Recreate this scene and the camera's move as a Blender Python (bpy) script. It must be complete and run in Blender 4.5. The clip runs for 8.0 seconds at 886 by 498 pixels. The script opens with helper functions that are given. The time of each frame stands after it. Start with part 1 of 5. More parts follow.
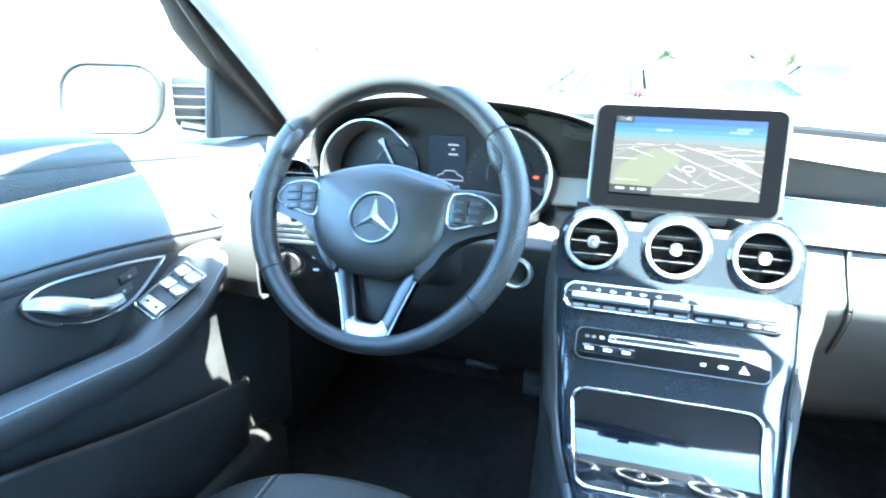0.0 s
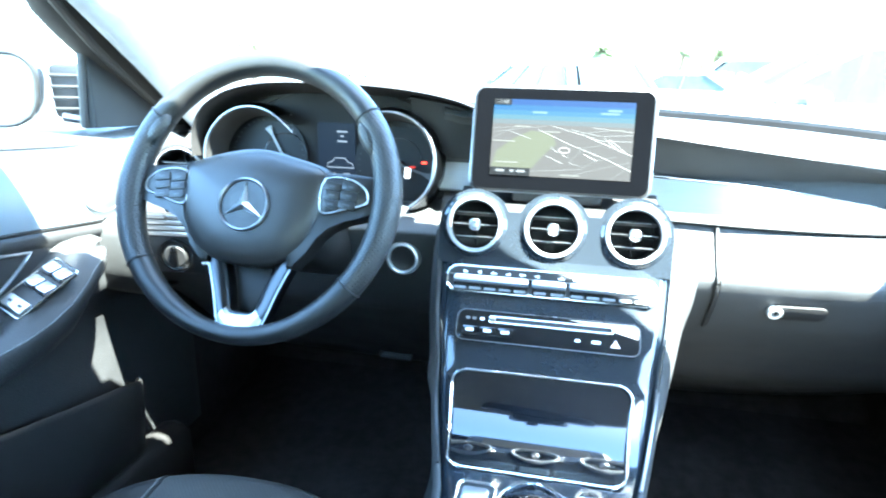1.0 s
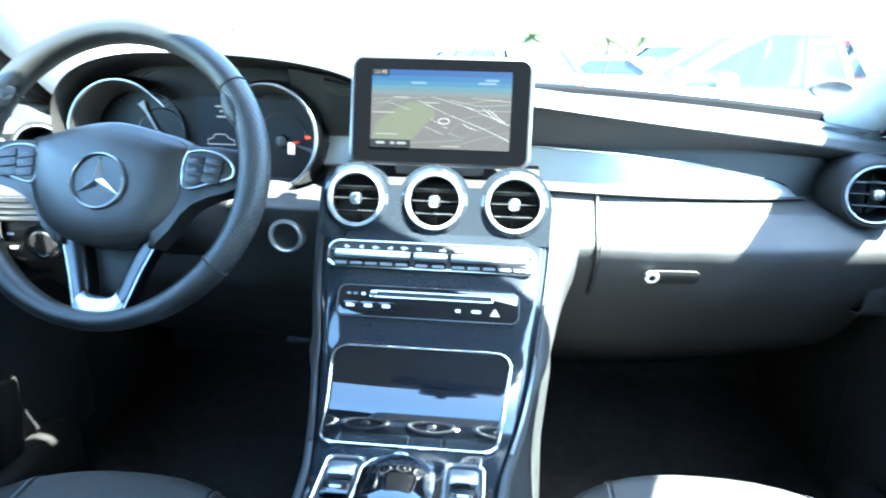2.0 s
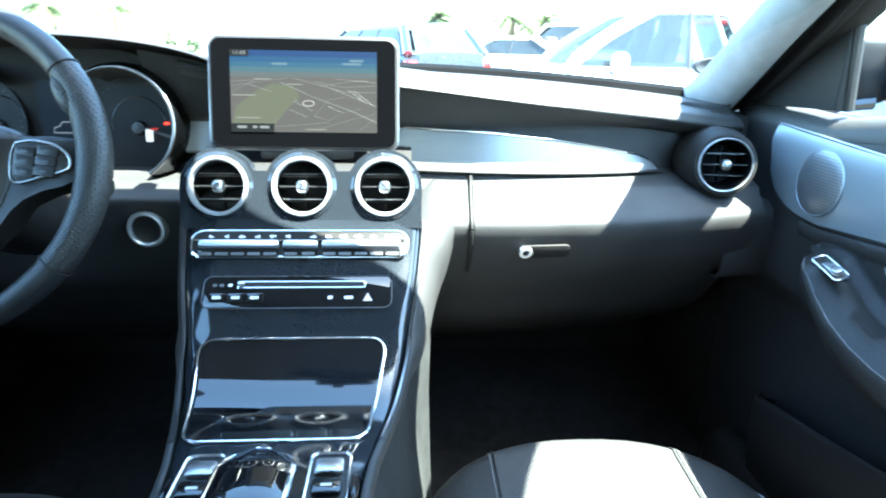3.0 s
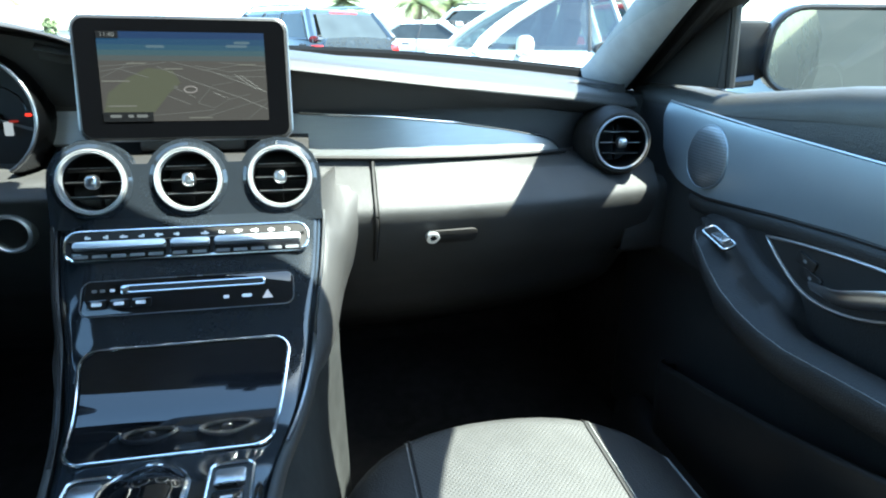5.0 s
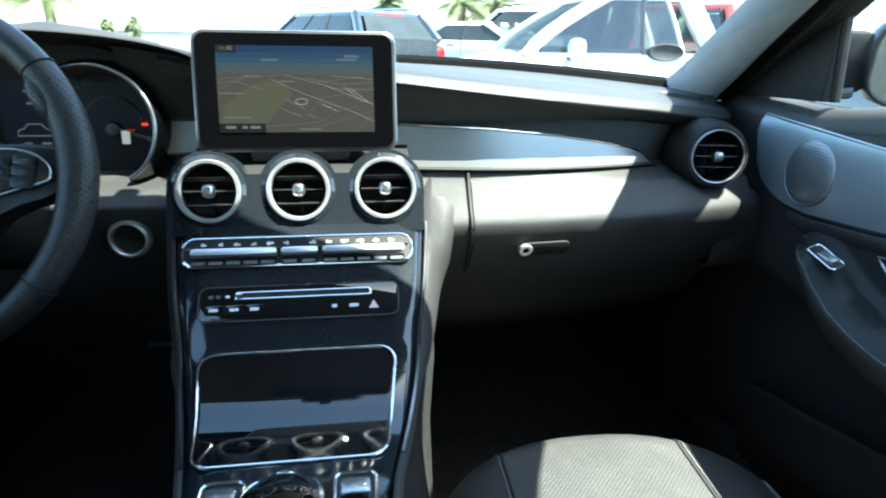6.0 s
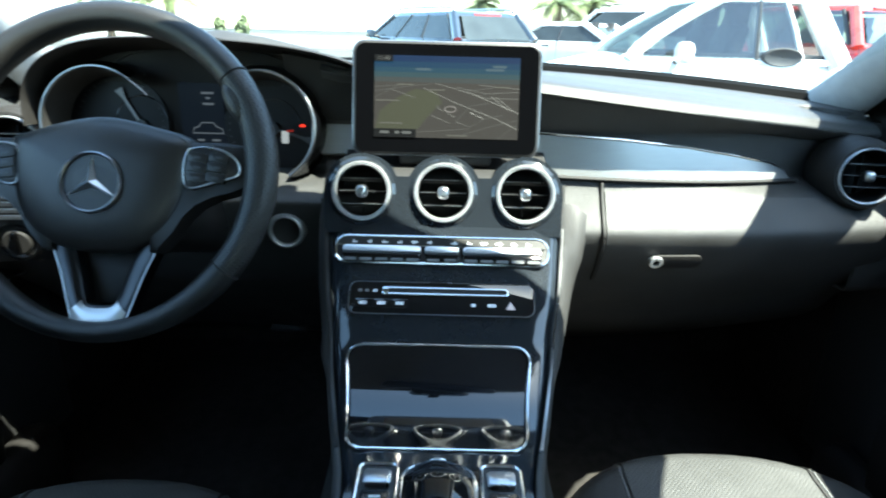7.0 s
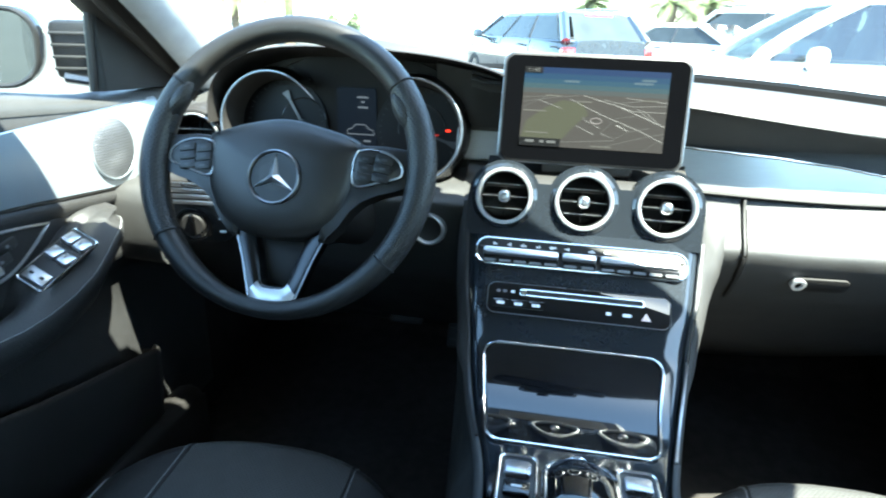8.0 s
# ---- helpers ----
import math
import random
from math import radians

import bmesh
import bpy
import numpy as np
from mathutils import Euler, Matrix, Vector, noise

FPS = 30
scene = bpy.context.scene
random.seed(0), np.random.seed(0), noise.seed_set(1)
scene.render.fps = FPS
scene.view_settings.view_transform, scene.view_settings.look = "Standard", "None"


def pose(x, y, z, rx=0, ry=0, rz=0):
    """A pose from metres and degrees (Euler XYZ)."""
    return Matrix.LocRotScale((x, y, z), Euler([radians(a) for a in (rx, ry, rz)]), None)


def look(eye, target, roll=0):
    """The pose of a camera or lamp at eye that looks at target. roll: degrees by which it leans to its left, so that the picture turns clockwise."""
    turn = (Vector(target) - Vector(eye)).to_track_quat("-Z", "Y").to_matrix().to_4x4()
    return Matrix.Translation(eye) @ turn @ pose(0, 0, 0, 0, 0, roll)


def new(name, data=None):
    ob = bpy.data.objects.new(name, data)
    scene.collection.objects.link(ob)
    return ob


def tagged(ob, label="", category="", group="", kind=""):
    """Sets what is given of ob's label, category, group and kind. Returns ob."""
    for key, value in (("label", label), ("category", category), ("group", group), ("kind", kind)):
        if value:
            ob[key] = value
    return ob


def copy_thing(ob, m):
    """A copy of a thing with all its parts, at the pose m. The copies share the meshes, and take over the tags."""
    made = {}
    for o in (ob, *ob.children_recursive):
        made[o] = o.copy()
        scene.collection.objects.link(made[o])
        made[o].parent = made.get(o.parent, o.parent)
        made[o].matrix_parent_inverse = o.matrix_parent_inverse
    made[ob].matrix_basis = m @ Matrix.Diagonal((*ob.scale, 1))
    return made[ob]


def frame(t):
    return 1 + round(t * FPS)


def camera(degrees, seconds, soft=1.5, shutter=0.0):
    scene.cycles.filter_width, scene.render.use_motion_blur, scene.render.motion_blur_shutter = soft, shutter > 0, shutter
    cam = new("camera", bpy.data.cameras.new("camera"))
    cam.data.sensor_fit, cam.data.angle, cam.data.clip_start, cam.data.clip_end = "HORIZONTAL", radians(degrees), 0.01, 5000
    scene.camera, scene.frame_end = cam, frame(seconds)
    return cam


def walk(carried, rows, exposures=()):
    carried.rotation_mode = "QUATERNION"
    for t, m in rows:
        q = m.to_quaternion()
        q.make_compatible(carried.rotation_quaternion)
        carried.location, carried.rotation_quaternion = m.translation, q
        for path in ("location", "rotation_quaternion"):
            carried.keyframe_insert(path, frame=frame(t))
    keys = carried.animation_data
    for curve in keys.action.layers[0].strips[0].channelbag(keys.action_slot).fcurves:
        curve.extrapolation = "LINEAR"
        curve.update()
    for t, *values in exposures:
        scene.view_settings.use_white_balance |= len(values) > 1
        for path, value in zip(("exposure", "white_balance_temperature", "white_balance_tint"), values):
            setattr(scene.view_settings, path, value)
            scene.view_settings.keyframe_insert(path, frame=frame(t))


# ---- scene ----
cam = camera(74.0, 8.0, 2.0, 0.4)
PATH = [
    (0, (-0.09, -0.837, 1.125), (-0.616, 1.01, 0.567), 1.7),
    (0.5, (-0.048, -0.824, 1.118), (-0.501, 1.044, 0.564), 1.6),
    (1, (-0.005, -0.814, 1.109), (-0.36, 1.073, 0.549), 1.5),
    (1.5, (0.025, -0.805, 1.095), (-0.216, 1.094, 0.516), 1.5),
    (1.7, (0.042, -0.802, 1.091), (-0.167, 1.1, 0.509), 1.5),
    (2.8, (0.119, -0.789, 1.09), (0.194, 1.102, 0.444), 1.3),
    (3, (0.126, -0.791, 1.091), (0.255, 1.097, 0.443), 1.2),
    (3.5, (0.145, -0.793, 1.095), (0.366, 1.082, 0.435), 1.1),
    (4, (0.169, -0.795, 1.085), (0.48, 1.062, 0.411), 1.1),
    (4.2, (0.176, -0.795, 1.088), (0.514, 1.055, 0.408), 1.1),
    (5.3, (0.12, -0.767, 1.086), (0.522, 1.068, 0.399), 0.9),
    (5.5, (0.1, -0.763, 1.091), (0.476, 1.078, 0.406), 1.0),
    (6, (0.069, -0.759, 1.1), (0.345, 1.099, 0.413), 1.0),
    (6.5, (0.036, -0.763, 1.104), (0.2, 1.107, 0.414), 1.2),
    (7, (-0.003, -0.776, 1.113), (0.003, 1.099, 0.419), 1.5),
    (7.5, (-0.036, -0.796, 1.122), (-0.195, 1.07, 0.422), 1.8),
    (8, (-0.063, -0.812, 1.128), (-0.359, 1.035, 0.422), 2.1),
]
EXPO = [(0.0, 6.0, 5650, -6), (1.0, 5.8, 5650, -6), (1.7, 5.52, 5650, -6), (2.8, 4.8, 5900, -6), (3.5, 4.2, 6000, -6), (4.2, 3.8, 6050, -6), (5.5, 3.33, 6250, -6), (6.5, 3.18, 6450, -6), (7.2, 3.45, 6450, -6), (8.0, 4.02, 6350, -6)]
walk(cam, [(t, look(eye, target, roll)) for t, eye, target, roll in PATH], EXPO)

# ---- world, sun, exposure ----
SUN = Vector((0.50, -0.25, 1.0)).normalized()
world = bpy.data.worlds.new("sky")
scene.world = world
world.use_nodes = True
wn = world.node_tree
sky = wn.nodes.new("ShaderNodeTexSky")
sky.sky_type = "NISHITA"
sky.sun_disc = False
sky.sun_elevation = math.asin(SUN.z)
sky.sun_rotation = math.atan2(SUN.x, SUN.y)
sky.dust_density = 0.7
sky.ozone_density = 1.7
wn.links.new(sky.outputs[0], wn.nodes["Background"].inputs[0])
wn.nodes["Background"].inputs[1].default_value = 0.12
sun = new("sun", bpy.data.lights.new("sun", "SUN"))
sun.data.energy = 3.7
sun.data.angle = radians(0.53)
sun.data.color = (1.0, 0.96, 0.90)
sun.matrix_world = look(SUN * 30, (0, 0, 0))


# ---- materials ----
def mat(name, color, rough=0.5, metal=0.0, vary=0.15, scale=40.0, bump=0.0, bscale=400.0, coat=0.0, kind="noise", spec=0.5, stain=6.0, rvar=0.08, stretch=(1, 1, 1), sheen=0.0):
    """A surface with colour variation at two scales, uneven gloss and fine relief."""
    m = bpy.data.materials.new(name)
    m.use_nodes = True
    t = m.node_tree
    p = t.nodes["Principled BSDF"]
    p.inputs["Metallic"].default_value = metal
    p.inputs["Specular IOR Level"].default_value = spec
    p.inputs["Coat Weight"].default_value = coat
    p.inputs["Coat Roughness"].default_value = 0.03
    p.inputs["Sheen Weight"].default_value = sheen
    co = t.nodes.new("ShaderNodeTexCoord")
    mp = t.nodes.new("ShaderNodeMapping")
    mp.inputs["Scale"].default_value = stretch
    t.links.new(co.outputs["Object"], mp.inputs["Vector"])

    def tex(s, detail):
        n = t.nodes.new("ShaderNodeTexNoise")
        n.inputs["Scale"].default_value = s
        n.inputs["Detail"].default_value = detail
        t.links.new(mp.outputs[0], n.inputs["Vector"])
        return n.outputs[0]

    def math_node(op, a, b):
        n = t.nodes.new("ShaderNodeMath")
        n.operation = op
        for i, v in enumerate((a, b)):
            if isinstance(v, (int, float)):
                n.inputs[i].default_value = v
            else:
                t.links.new(v, n.inputs[i])
        return n.outputs[0]

    fine, coarse = tex(scale, 5), tex(stain, 3)
    both = math_node("ADD", math_node("MULTIPLY", fine, 0.5), math_node("MULTIPLY", coarse, 0.5))
    ramp = t.nodes.new("ShaderNodeMapRange")
    ramp.inputs["From Min"].default_value, ramp.inputs["From Max"].default_value = 0.3, 0.7
    ramp.inputs["To Min"].default_value, ramp.inputs["To Max"].default_value = 1 - vary, 1 + vary
    t.links.new(both, ramp.inputs["Value"])
    mul = t.nodes.new("ShaderNodeVectorMath")
    mul.operation = "SCALE"
    mul.inputs[0].default_value = color
    t.links.new(ramp.outputs[0], mul.inputs["Scale"])
    t.links.new(mul.outputs[0], p.inputs["Base Color"])
    rr = t.nodes.new("ShaderNodeMapRange")
    rr.inputs["From Min"].default_value, rr.inputs["From Max"].default_value = 0.3, 0.7
    rr.inputs["To Min"].default_value, rr.inputs["To Max"].default_value = max(rough - rvar, 0.01), min(rough + rvar, 1)
    t.links.new(coarse, rr.inputs["Value"])
    t.links.new(rr.outputs[0], p.inputs["Roughness"])
    if bump:
        if kind in ("holes", "side_holes"):
            # regular punched holes, staggered rows
            mp.inputs["Rotation"].default_value = (0, 0, radians(45)) if kind == "holes" else (0, radians(90), 0)
            h = t.nodes.new("ShaderNodeTexVoronoi")
            h.voronoi_dimensions = "2D"
            h.inputs["Scale"].default_value = bscale
            h.inputs["Randomness"].default_value = 0.06
            t.links.new(mp.outputs[0], h.inputs["Vector"])
            dot = t.nodes.new("ShaderNodeMapRange")
            dot.inputs["From Min"].default_value, dot.inputs["From Max"].default_value = 0.16, 0.30
            dot.inputs["To Min"].default_value, dot.inputs["To Max"].default_value = 0.35, 1.0
            t.links.new(h.outputs["Distance"], dot.inputs["Value"])
            t.links.new(math_node("MULTIPLY", ramp.outputs[0], dot.outputs[0]), mul.inputs["Scale"])
            h = dot.outputs[0]
        elif kind == "cells":
            h = t.nodes.new("ShaderNodeTexVoronoi")
            h.inputs["Scale"].default_value = bscale
            t.links.new(mp.outputs[0], h.inputs["Vector"])
            h = h.outputs["Distance"]
        else:
            h = tex(bscale, 4)
        b = t.nodes.new("ShaderNodeBump")
        b.inputs["Strength"].default_value = bump
        b.inputs["Distance"].default_value = 0.0008
        t.links.new(h, b.inputs["Height"])
        t.links.new(b.outputs[0], p.inputs["Normal"])
    return m


def glow(name, color, strength):
    m = bpy.data.materials.new(name)
    m.use_nodes = True
    p = m.node_tree.nodes["Principled BSDF"]
    p.inputs["Base Color"].default_value = (0.0015, 0.0015, 0.0015, 1)
    p.inputs["Roughness"].default_value = 0.4
    p.inputs["Specular IOR Level"].default_value = 0.15
    p.inputs["Emission Color"].default_value = (*color, 1)
    p.inputs["Emission Strength"].default_value = strength
    return m


def pane(name, tint, gloss):
    """Thin clear glass: mostly see-through, with a little mirror gloss."""
    m = bpy.data.materials.new(name)
    m.use_nodes = True
    t = m.node_tree
    t.nodes.remove(t.nodes["Principled BSDF"])
    a, b, mix = (t.nodes.new("ShaderNode" + k) for k in ("BsdfTransparent", "BsdfGlossy", "MixShader"))
    a.inputs[0].default_value = (*tint, 1)
    b.inputs["Roughness"].default_value = 0.02
    mix.inputs[0].default_value = gloss
    t.links.new(a.outputs[0], mix.inputs[1])
    t.links.new(b.outputs[0], mix.inputs[2])
    t.links.new(mix.outputs[0], t.nodes["Material Output"].inputs[0])
    return m


M_PAD = mat("dash_soft_plastic", (0.0320, 0.0314, 0.0303), 0.55, bump=0.35, bscale=900, kind="cells", stain=9)
M_FAB = mat("dark_fascia", (0.0174, 0.0158, 0.0146), 0.65, bump=0.3, bscale=900, kind="cells", spec=0.25)
M_LEA = mat("black_leather", (0.0250, 0.0243, 0.0238), 0.46, spec=0.38, bump=0.5, bscale=550, kind="cells", rvar=0.1)
M_SEAT = mat("perforated_leather", (0.054, 0.054, 0.0525), 0.5, bump=0.6, bscale=230, kind="holes", rvar=0.08)
M_WHEEL = mat("wheel_leather", (0.0135, 0.0130, 0.0125), 0.38, bump=0.35, bscale=800, kind="cells", rvar=0.1)
M_GRIP = mat("perforated_grip", (0.0200, 0.0188, 0.0178), 0.45, bump=0.9, bscale=240, kind="holes")
M_HUB = mat("hub_vinyl", (0.0204, 0.0185, 0.0170), 0.36, bump=0.2, bscale=900, kind="cells")
M_BLACK = mat("black_plastic", (0.0143, 0.0130, 0.0120), 0.4, bump=0.15, bscale=700)
M_GLOSS = mat("piano_black", (0.006, 0.0065, 0.008), 0.04, vary=0.8, scale=300, rvar=0.035, spec=0.6, coat=0.3, stain=9)
M_PANEL = mat("dusty_piano_black", (0.015, 0.0185, 0.023), 0.08, vary=0.16, scale=500, rvar=0.04, spec=0.6, coat=0.2, stain=12)
M_ALU = mat("brushed_aluminium", (0.31, 0.315, 0.31), 0.36, metal=0.6, vary=0.06, scale=30, stretch=(1, 1, 8), stain=2, rvar=0.03)
# door blade aluminium; the sky's blue reflection is put into its base colour
M_BLADE = mat("sky_tinted_aluminium", (0.28, 0.318, 0.345), 0.36, metal=0.5, vary=0.03, scale=30, stain=2, rvar=0.03)
# paler than the door leather: sunlight on the belt put into its colour
M_BELT = mat("sunlit_belt_vinyl", (0.034, 0.0335, 0.032), 0.48, bump=0.3, bscale=900, kind="cells", stain=6)
M_CHROME = mat("satin_chrome", (0.78, 0.79, 0.80), 0.14, metal=1.0, vary=0.04, rvar=0.05)
M_SILVER = mat("silver_painted_plastic", (0.58, 0.59, 0.60), 0.34, metal=0.7, vary=0.04, rvar=0.06)
M_SATIN = mat("satin_silver", (0.48, 0.48, 0.485), 0.30, metal=1.0, vary=0.05)
M_PILLAR = mat("pillar_fabric", (0.30, 0.31, 0.32), 0.85, bump=0.4, bscale=1200, spec=0.2)
M_ROOF = mat("headliner_fabric", (0.42, 0.41, 0.36), 0.9, bump=0.4, bscale=1200, spec=0.2)
M_CARPET = mat("black_carpet", (0.0323, 0.0293, 0.0270), 0.95, bump=1.0, bscale=900, spec=0.1, vary=0.4)
M_CARPET2 = mat("grey_side_carpet", (0.030, 0.031, 0.030), 0.95, bump=1.0, bscale=800, spec=0.1, vary=0.35)
M_FRIT = mat("black_frit", (0.0015, 0.0015, 0.0016), 0.9, spec=0.1)
M_VEE = mat("dark_satin_silver", (0.06, 0.062, 0.066), 0.30, metal=1.0, vary=0.05)
M_RUBBER = mat("rubber_seal", (0.0114, 0.0103, 0.0095), 0.6, bump=0.1)
M_THREAD = mat("grey_stitching", (0.22, 0.22, 0.22), 0.7)
M_DIM = mat("dim_grey_marking", (0.20, 0.205, 0.21), 0.5, vary=0.05)
M_FAINT = mat("faint_marking", (0.05, 0.051, 0.053), 0.5, vary=0.05)
M_RING = mat("gauge_ring_satin", (0.27, 0.275, 0.285), 0.32, metal=1.0, vary=0.05)
M_BEZEL = mat("screen_bezel", (0.0017, 0.0018, 0.0022), 0.09, vary=0.08, scale=200, rvar=0.02, spec=0.22)
M_DIAL = mat("dial_black", (0.004, 0.0042, 0.005), 0.5, spec=0.2, vary=0.2)
M_SAIL = mat("sail_black", (0.0065, 0.0066, 0.007), 0.6, bump=0.15, bscale=700, spec=0.25)
M_WHITE = mat("white_marking", (0.75, 0.75, 0.75), 0.5, vary=0.03)
M_MESH = mat("speaker_mesh", (0.26, 0.27, 0.285), 0.36, metal=0.85, bump=0.8, bscale=240, kind="side_holes")
M_MIRROR = mat("mirror_glass", (0.26, 0.29, 0.29), 0.015, metal=1.0, vary=0.02, rvar=0.005)
M_PAINT = mat("dark_car_paint", (0.012, 0.014, 0.018), 0.25, coat=0.8, vary=0.1)
M_GLASS = pane("window_glass", (0.90, 0.94, 0.93), 0.05)


# ---- building helpers ----
def part(name, bm, material, parent=None, label="", sharp=35):
    """Links a bmesh as one mesh object, under a thing or part."""
    bmesh.ops.recalc_face_normals(bm, faces=bm.faces[:])
    me = bpy.data.meshes.new(name)
    bm.to_mesh(me)
    bm.free()
    me.materials.append(material)
    for f in me.polygons:
        f.use_smooth = True
    me.set_sharp_from_angle(angle=radians(sharp))
    ob = new(name, me)
    if parent is not None:
        ob.parent = parent
    if label:
        tagged(ob, label)
    return ob


def thing(name, label, category, group="", kind="", at=None):
    ob = new(name)
    ob.empty_display_size = 0.05
    if at is not None:
        ob.matrix_world = at
    return tagged(ob, label, category, group, kind)


def spline(pts, n):
    """A smooth curve through points: n steps a span."""
    pts = [Vector(p) for p in pts]
    ext = [pts[0] * 2 - pts[1], *pts, pts[-1] * 2 - pts[-2]]
    out = []
    for i in range(1, len(ext) - 2):
        a, b, c, d = ext[i - 1 : i + 3]
        for k in range(n):
            t = k / n
            out.append(0.5 * ((2 * b) + (c - a) * t + (2 * a - 5 * b + 4 * c - d) * t * t + (3 * b - a - 3 * c + d) * t ** 3))
    return [*out, pts[-1]]


def loft(rings, closed=False, caps=False, bm=None):
    """A skin over rings of points; closed: each ring is a loop."""
    bm = bm or bmesh.new()
    vs = [[bm.verts.new(p) for p in r] for r in rings]
    n = len(vs[0])
    for a, b in zip(vs, vs[1:]):
        for i in range(n if closed else n - 1):
            j = (i + 1) % n
            bm.faces.new((a[i], a[j], b[j], b[i]))
    if caps:
        bm.faces.new(vs[0])
        bm.faces.new(vs[-1])
    return bm


def thick(bm, d):
    """Gives an open sheet its thickness."""
    bmesh.ops.recalc_face_normals(bm, faces=bm.faces[:])
    bmesh.ops.solidify(bm, geom=bm.faces[:], thickness=d)
    return bm


def tube(path, radius, closed=False, sides=10, flat=1.0, up=(0, 0, 1), bm=None):
    """A round or flattened bar along a path."""
    path = [Vector(p) for p in path]
    n = len(path)
    rings = []
    for i, p in enumerate(path):
        a = path[(i - 1) % n] if closed or i else p
        b = path[(i + 1) % n] if closed or i < n - 1 else p
        d = (b - a).normalized()
        s = d.cross(Vector(up))
        s = s.normalized() if s.length > 1e-4 else d.orthogonal().normalized()
        u = s.cross(d)
        r = radius[i] if isinstance(radius, (list, tuple)) else radius
        rings.append([p + s * math.cos(k) * r + u * math.sin(k) * r * flat for k in (2 * math.pi * j / sides for j in range(sides))])
    if closed:
        rings.append(rings[0])
    bm = loft(rings, True, not closed, bm)
    if closed:
        bmesh.ops.remove_doubles(bm, verts=bm.verts[:], dist=1e-6)
    return bm


def lathe(profile, sides=40, bm=None):
    """Turns (r, z) points round the z axis."""
    bm = loft([[(r * math.cos(a), r * math.sin(a), z) for r, z in profile] for a in (2 * math.pi * k / sides for k in range(sides + 1))], bm=bm)
    bmesh.ops.remove_doubles(bm, verts=bm.verts[:], dist=1e-6)
    return bm


def rrect(w, h, r, n=5):
    """A rounded rectangle in the plane, w by h."""
    r = min(r, w / 2 - 1e-5, h / 2 - 1e-5)
    out = []
    for cx, cy, a0 in ((w / 2 - r, h / 2 - r, 0), (-w / 2 + r, h / 2 - r, 90), (-w / 2 + r, -h / 2 + r, 180), (w / 2 - r, -h / 2 + r, 270)):
        for k in range(n + 1):
            a = radians(a0 + 90 * k / n)
            out.append((cx + r * math.cos(a), cy + r * math.sin(a)))
    return out


def slab(outline, depth, edge=0.0, bm=None, m=None):
    """A plate of a 2D outline, from z = 0 up to depth, with a rounded upper edge."""
    own = bmesh.new()
    c = Vector((sum(p[0] for p in outline) / len(outline), sum(p[1] for p in outline) / len(outline)))
    big = max((Vector(p) - c).length for p in outline)

    def ring(z, k):
        return [(*(c + (Vector(p) - c) * (1 - k / big)), z) for p in outline]

    levels = [ring(0, 0), ring(depth - edge, 0)]
    if edge:
        levels += [ring(depth - edge * 0.3, edge * 0.3), ring(depth, edge)]
    loft(levels, True, True, own)
    if m is not None:
        own.transform(m)
    if bm is None:
        return own
    me = bpy.data.meshes.new("tmp")
    own.to_mesh(me)
    own.free()
    bm.from_mesh(me)
    bpy.data.meshes.remove(me)
    return bm


def box(x0, x1, y0, y1, z0, z1, r=0.004, bm=None):
    """A box with rounded edges."""
    own = bmesh.new()
    bmesh.ops.create_cube(own, size=1)
    own.transform(Matrix.Translation(((x0 + x1) / 2, (y0 + y1) / 2, (z0 + z1) / 2)) @ Matrix.Diagonal((x1 - x0, y1 - y0, z1 - z0, 1)))
    if r:
        bmesh.ops.bevel(own, geom=own.edges[:], offset=r, segments=2, affect="EDGES", profile=0.5)
    if bm is None:
        return own
    me = bpy.data.meshes.new("tmp")
    own.to_mesh(me)
    own.free()
    bm.from_mesh(me)
    bpy.data.meshes.remove(me)
    return bm


def holed(outline, holes, depth):
    """A plate in the plane with holes through it, from z = 0 back to -depth."""
    bm = bmesh.new()
    for loop in (outline, *holes):
        vs = [bm.verts.new((*p, 0)) for p in loop]
        for a, b in zip(vs, vs[1:] + vs[:1]):
            bm.edges.new((a, b))
    bmesh.ops.triangle_fill(bm, use_beauty=True, edges=bm.edges[:])
    got = bmesh.ops.extrude_face_region(bm, geom=bm.faces[:])
    bmesh.ops.translate(bm, vec=(0, 0, -depth), verts=[v for v in got["geom"] if isinstance(v, bmesh.types.BMVert)])
    return bm


def circle(r, n=40, cx=0.0, cy=0.0):
    return [(cx + r * math.cos(2 * math.pi * k / n), cy + r * math.sin(2 * math.pi * k / n)) for k in range(n)]


def lerp(a, b, t):
    return a + (b - a) * t


def table(x, rows):
    """Piecewise linear look-up."""
    if x <= rows[0][0]:
        return rows[0][1]
    for (a, u), (b, v) in zip(rows, rows[1:]):
        if x <= b:
            return lerp(u, v, (x - a) / (b - a))
    return rows[-1][1]


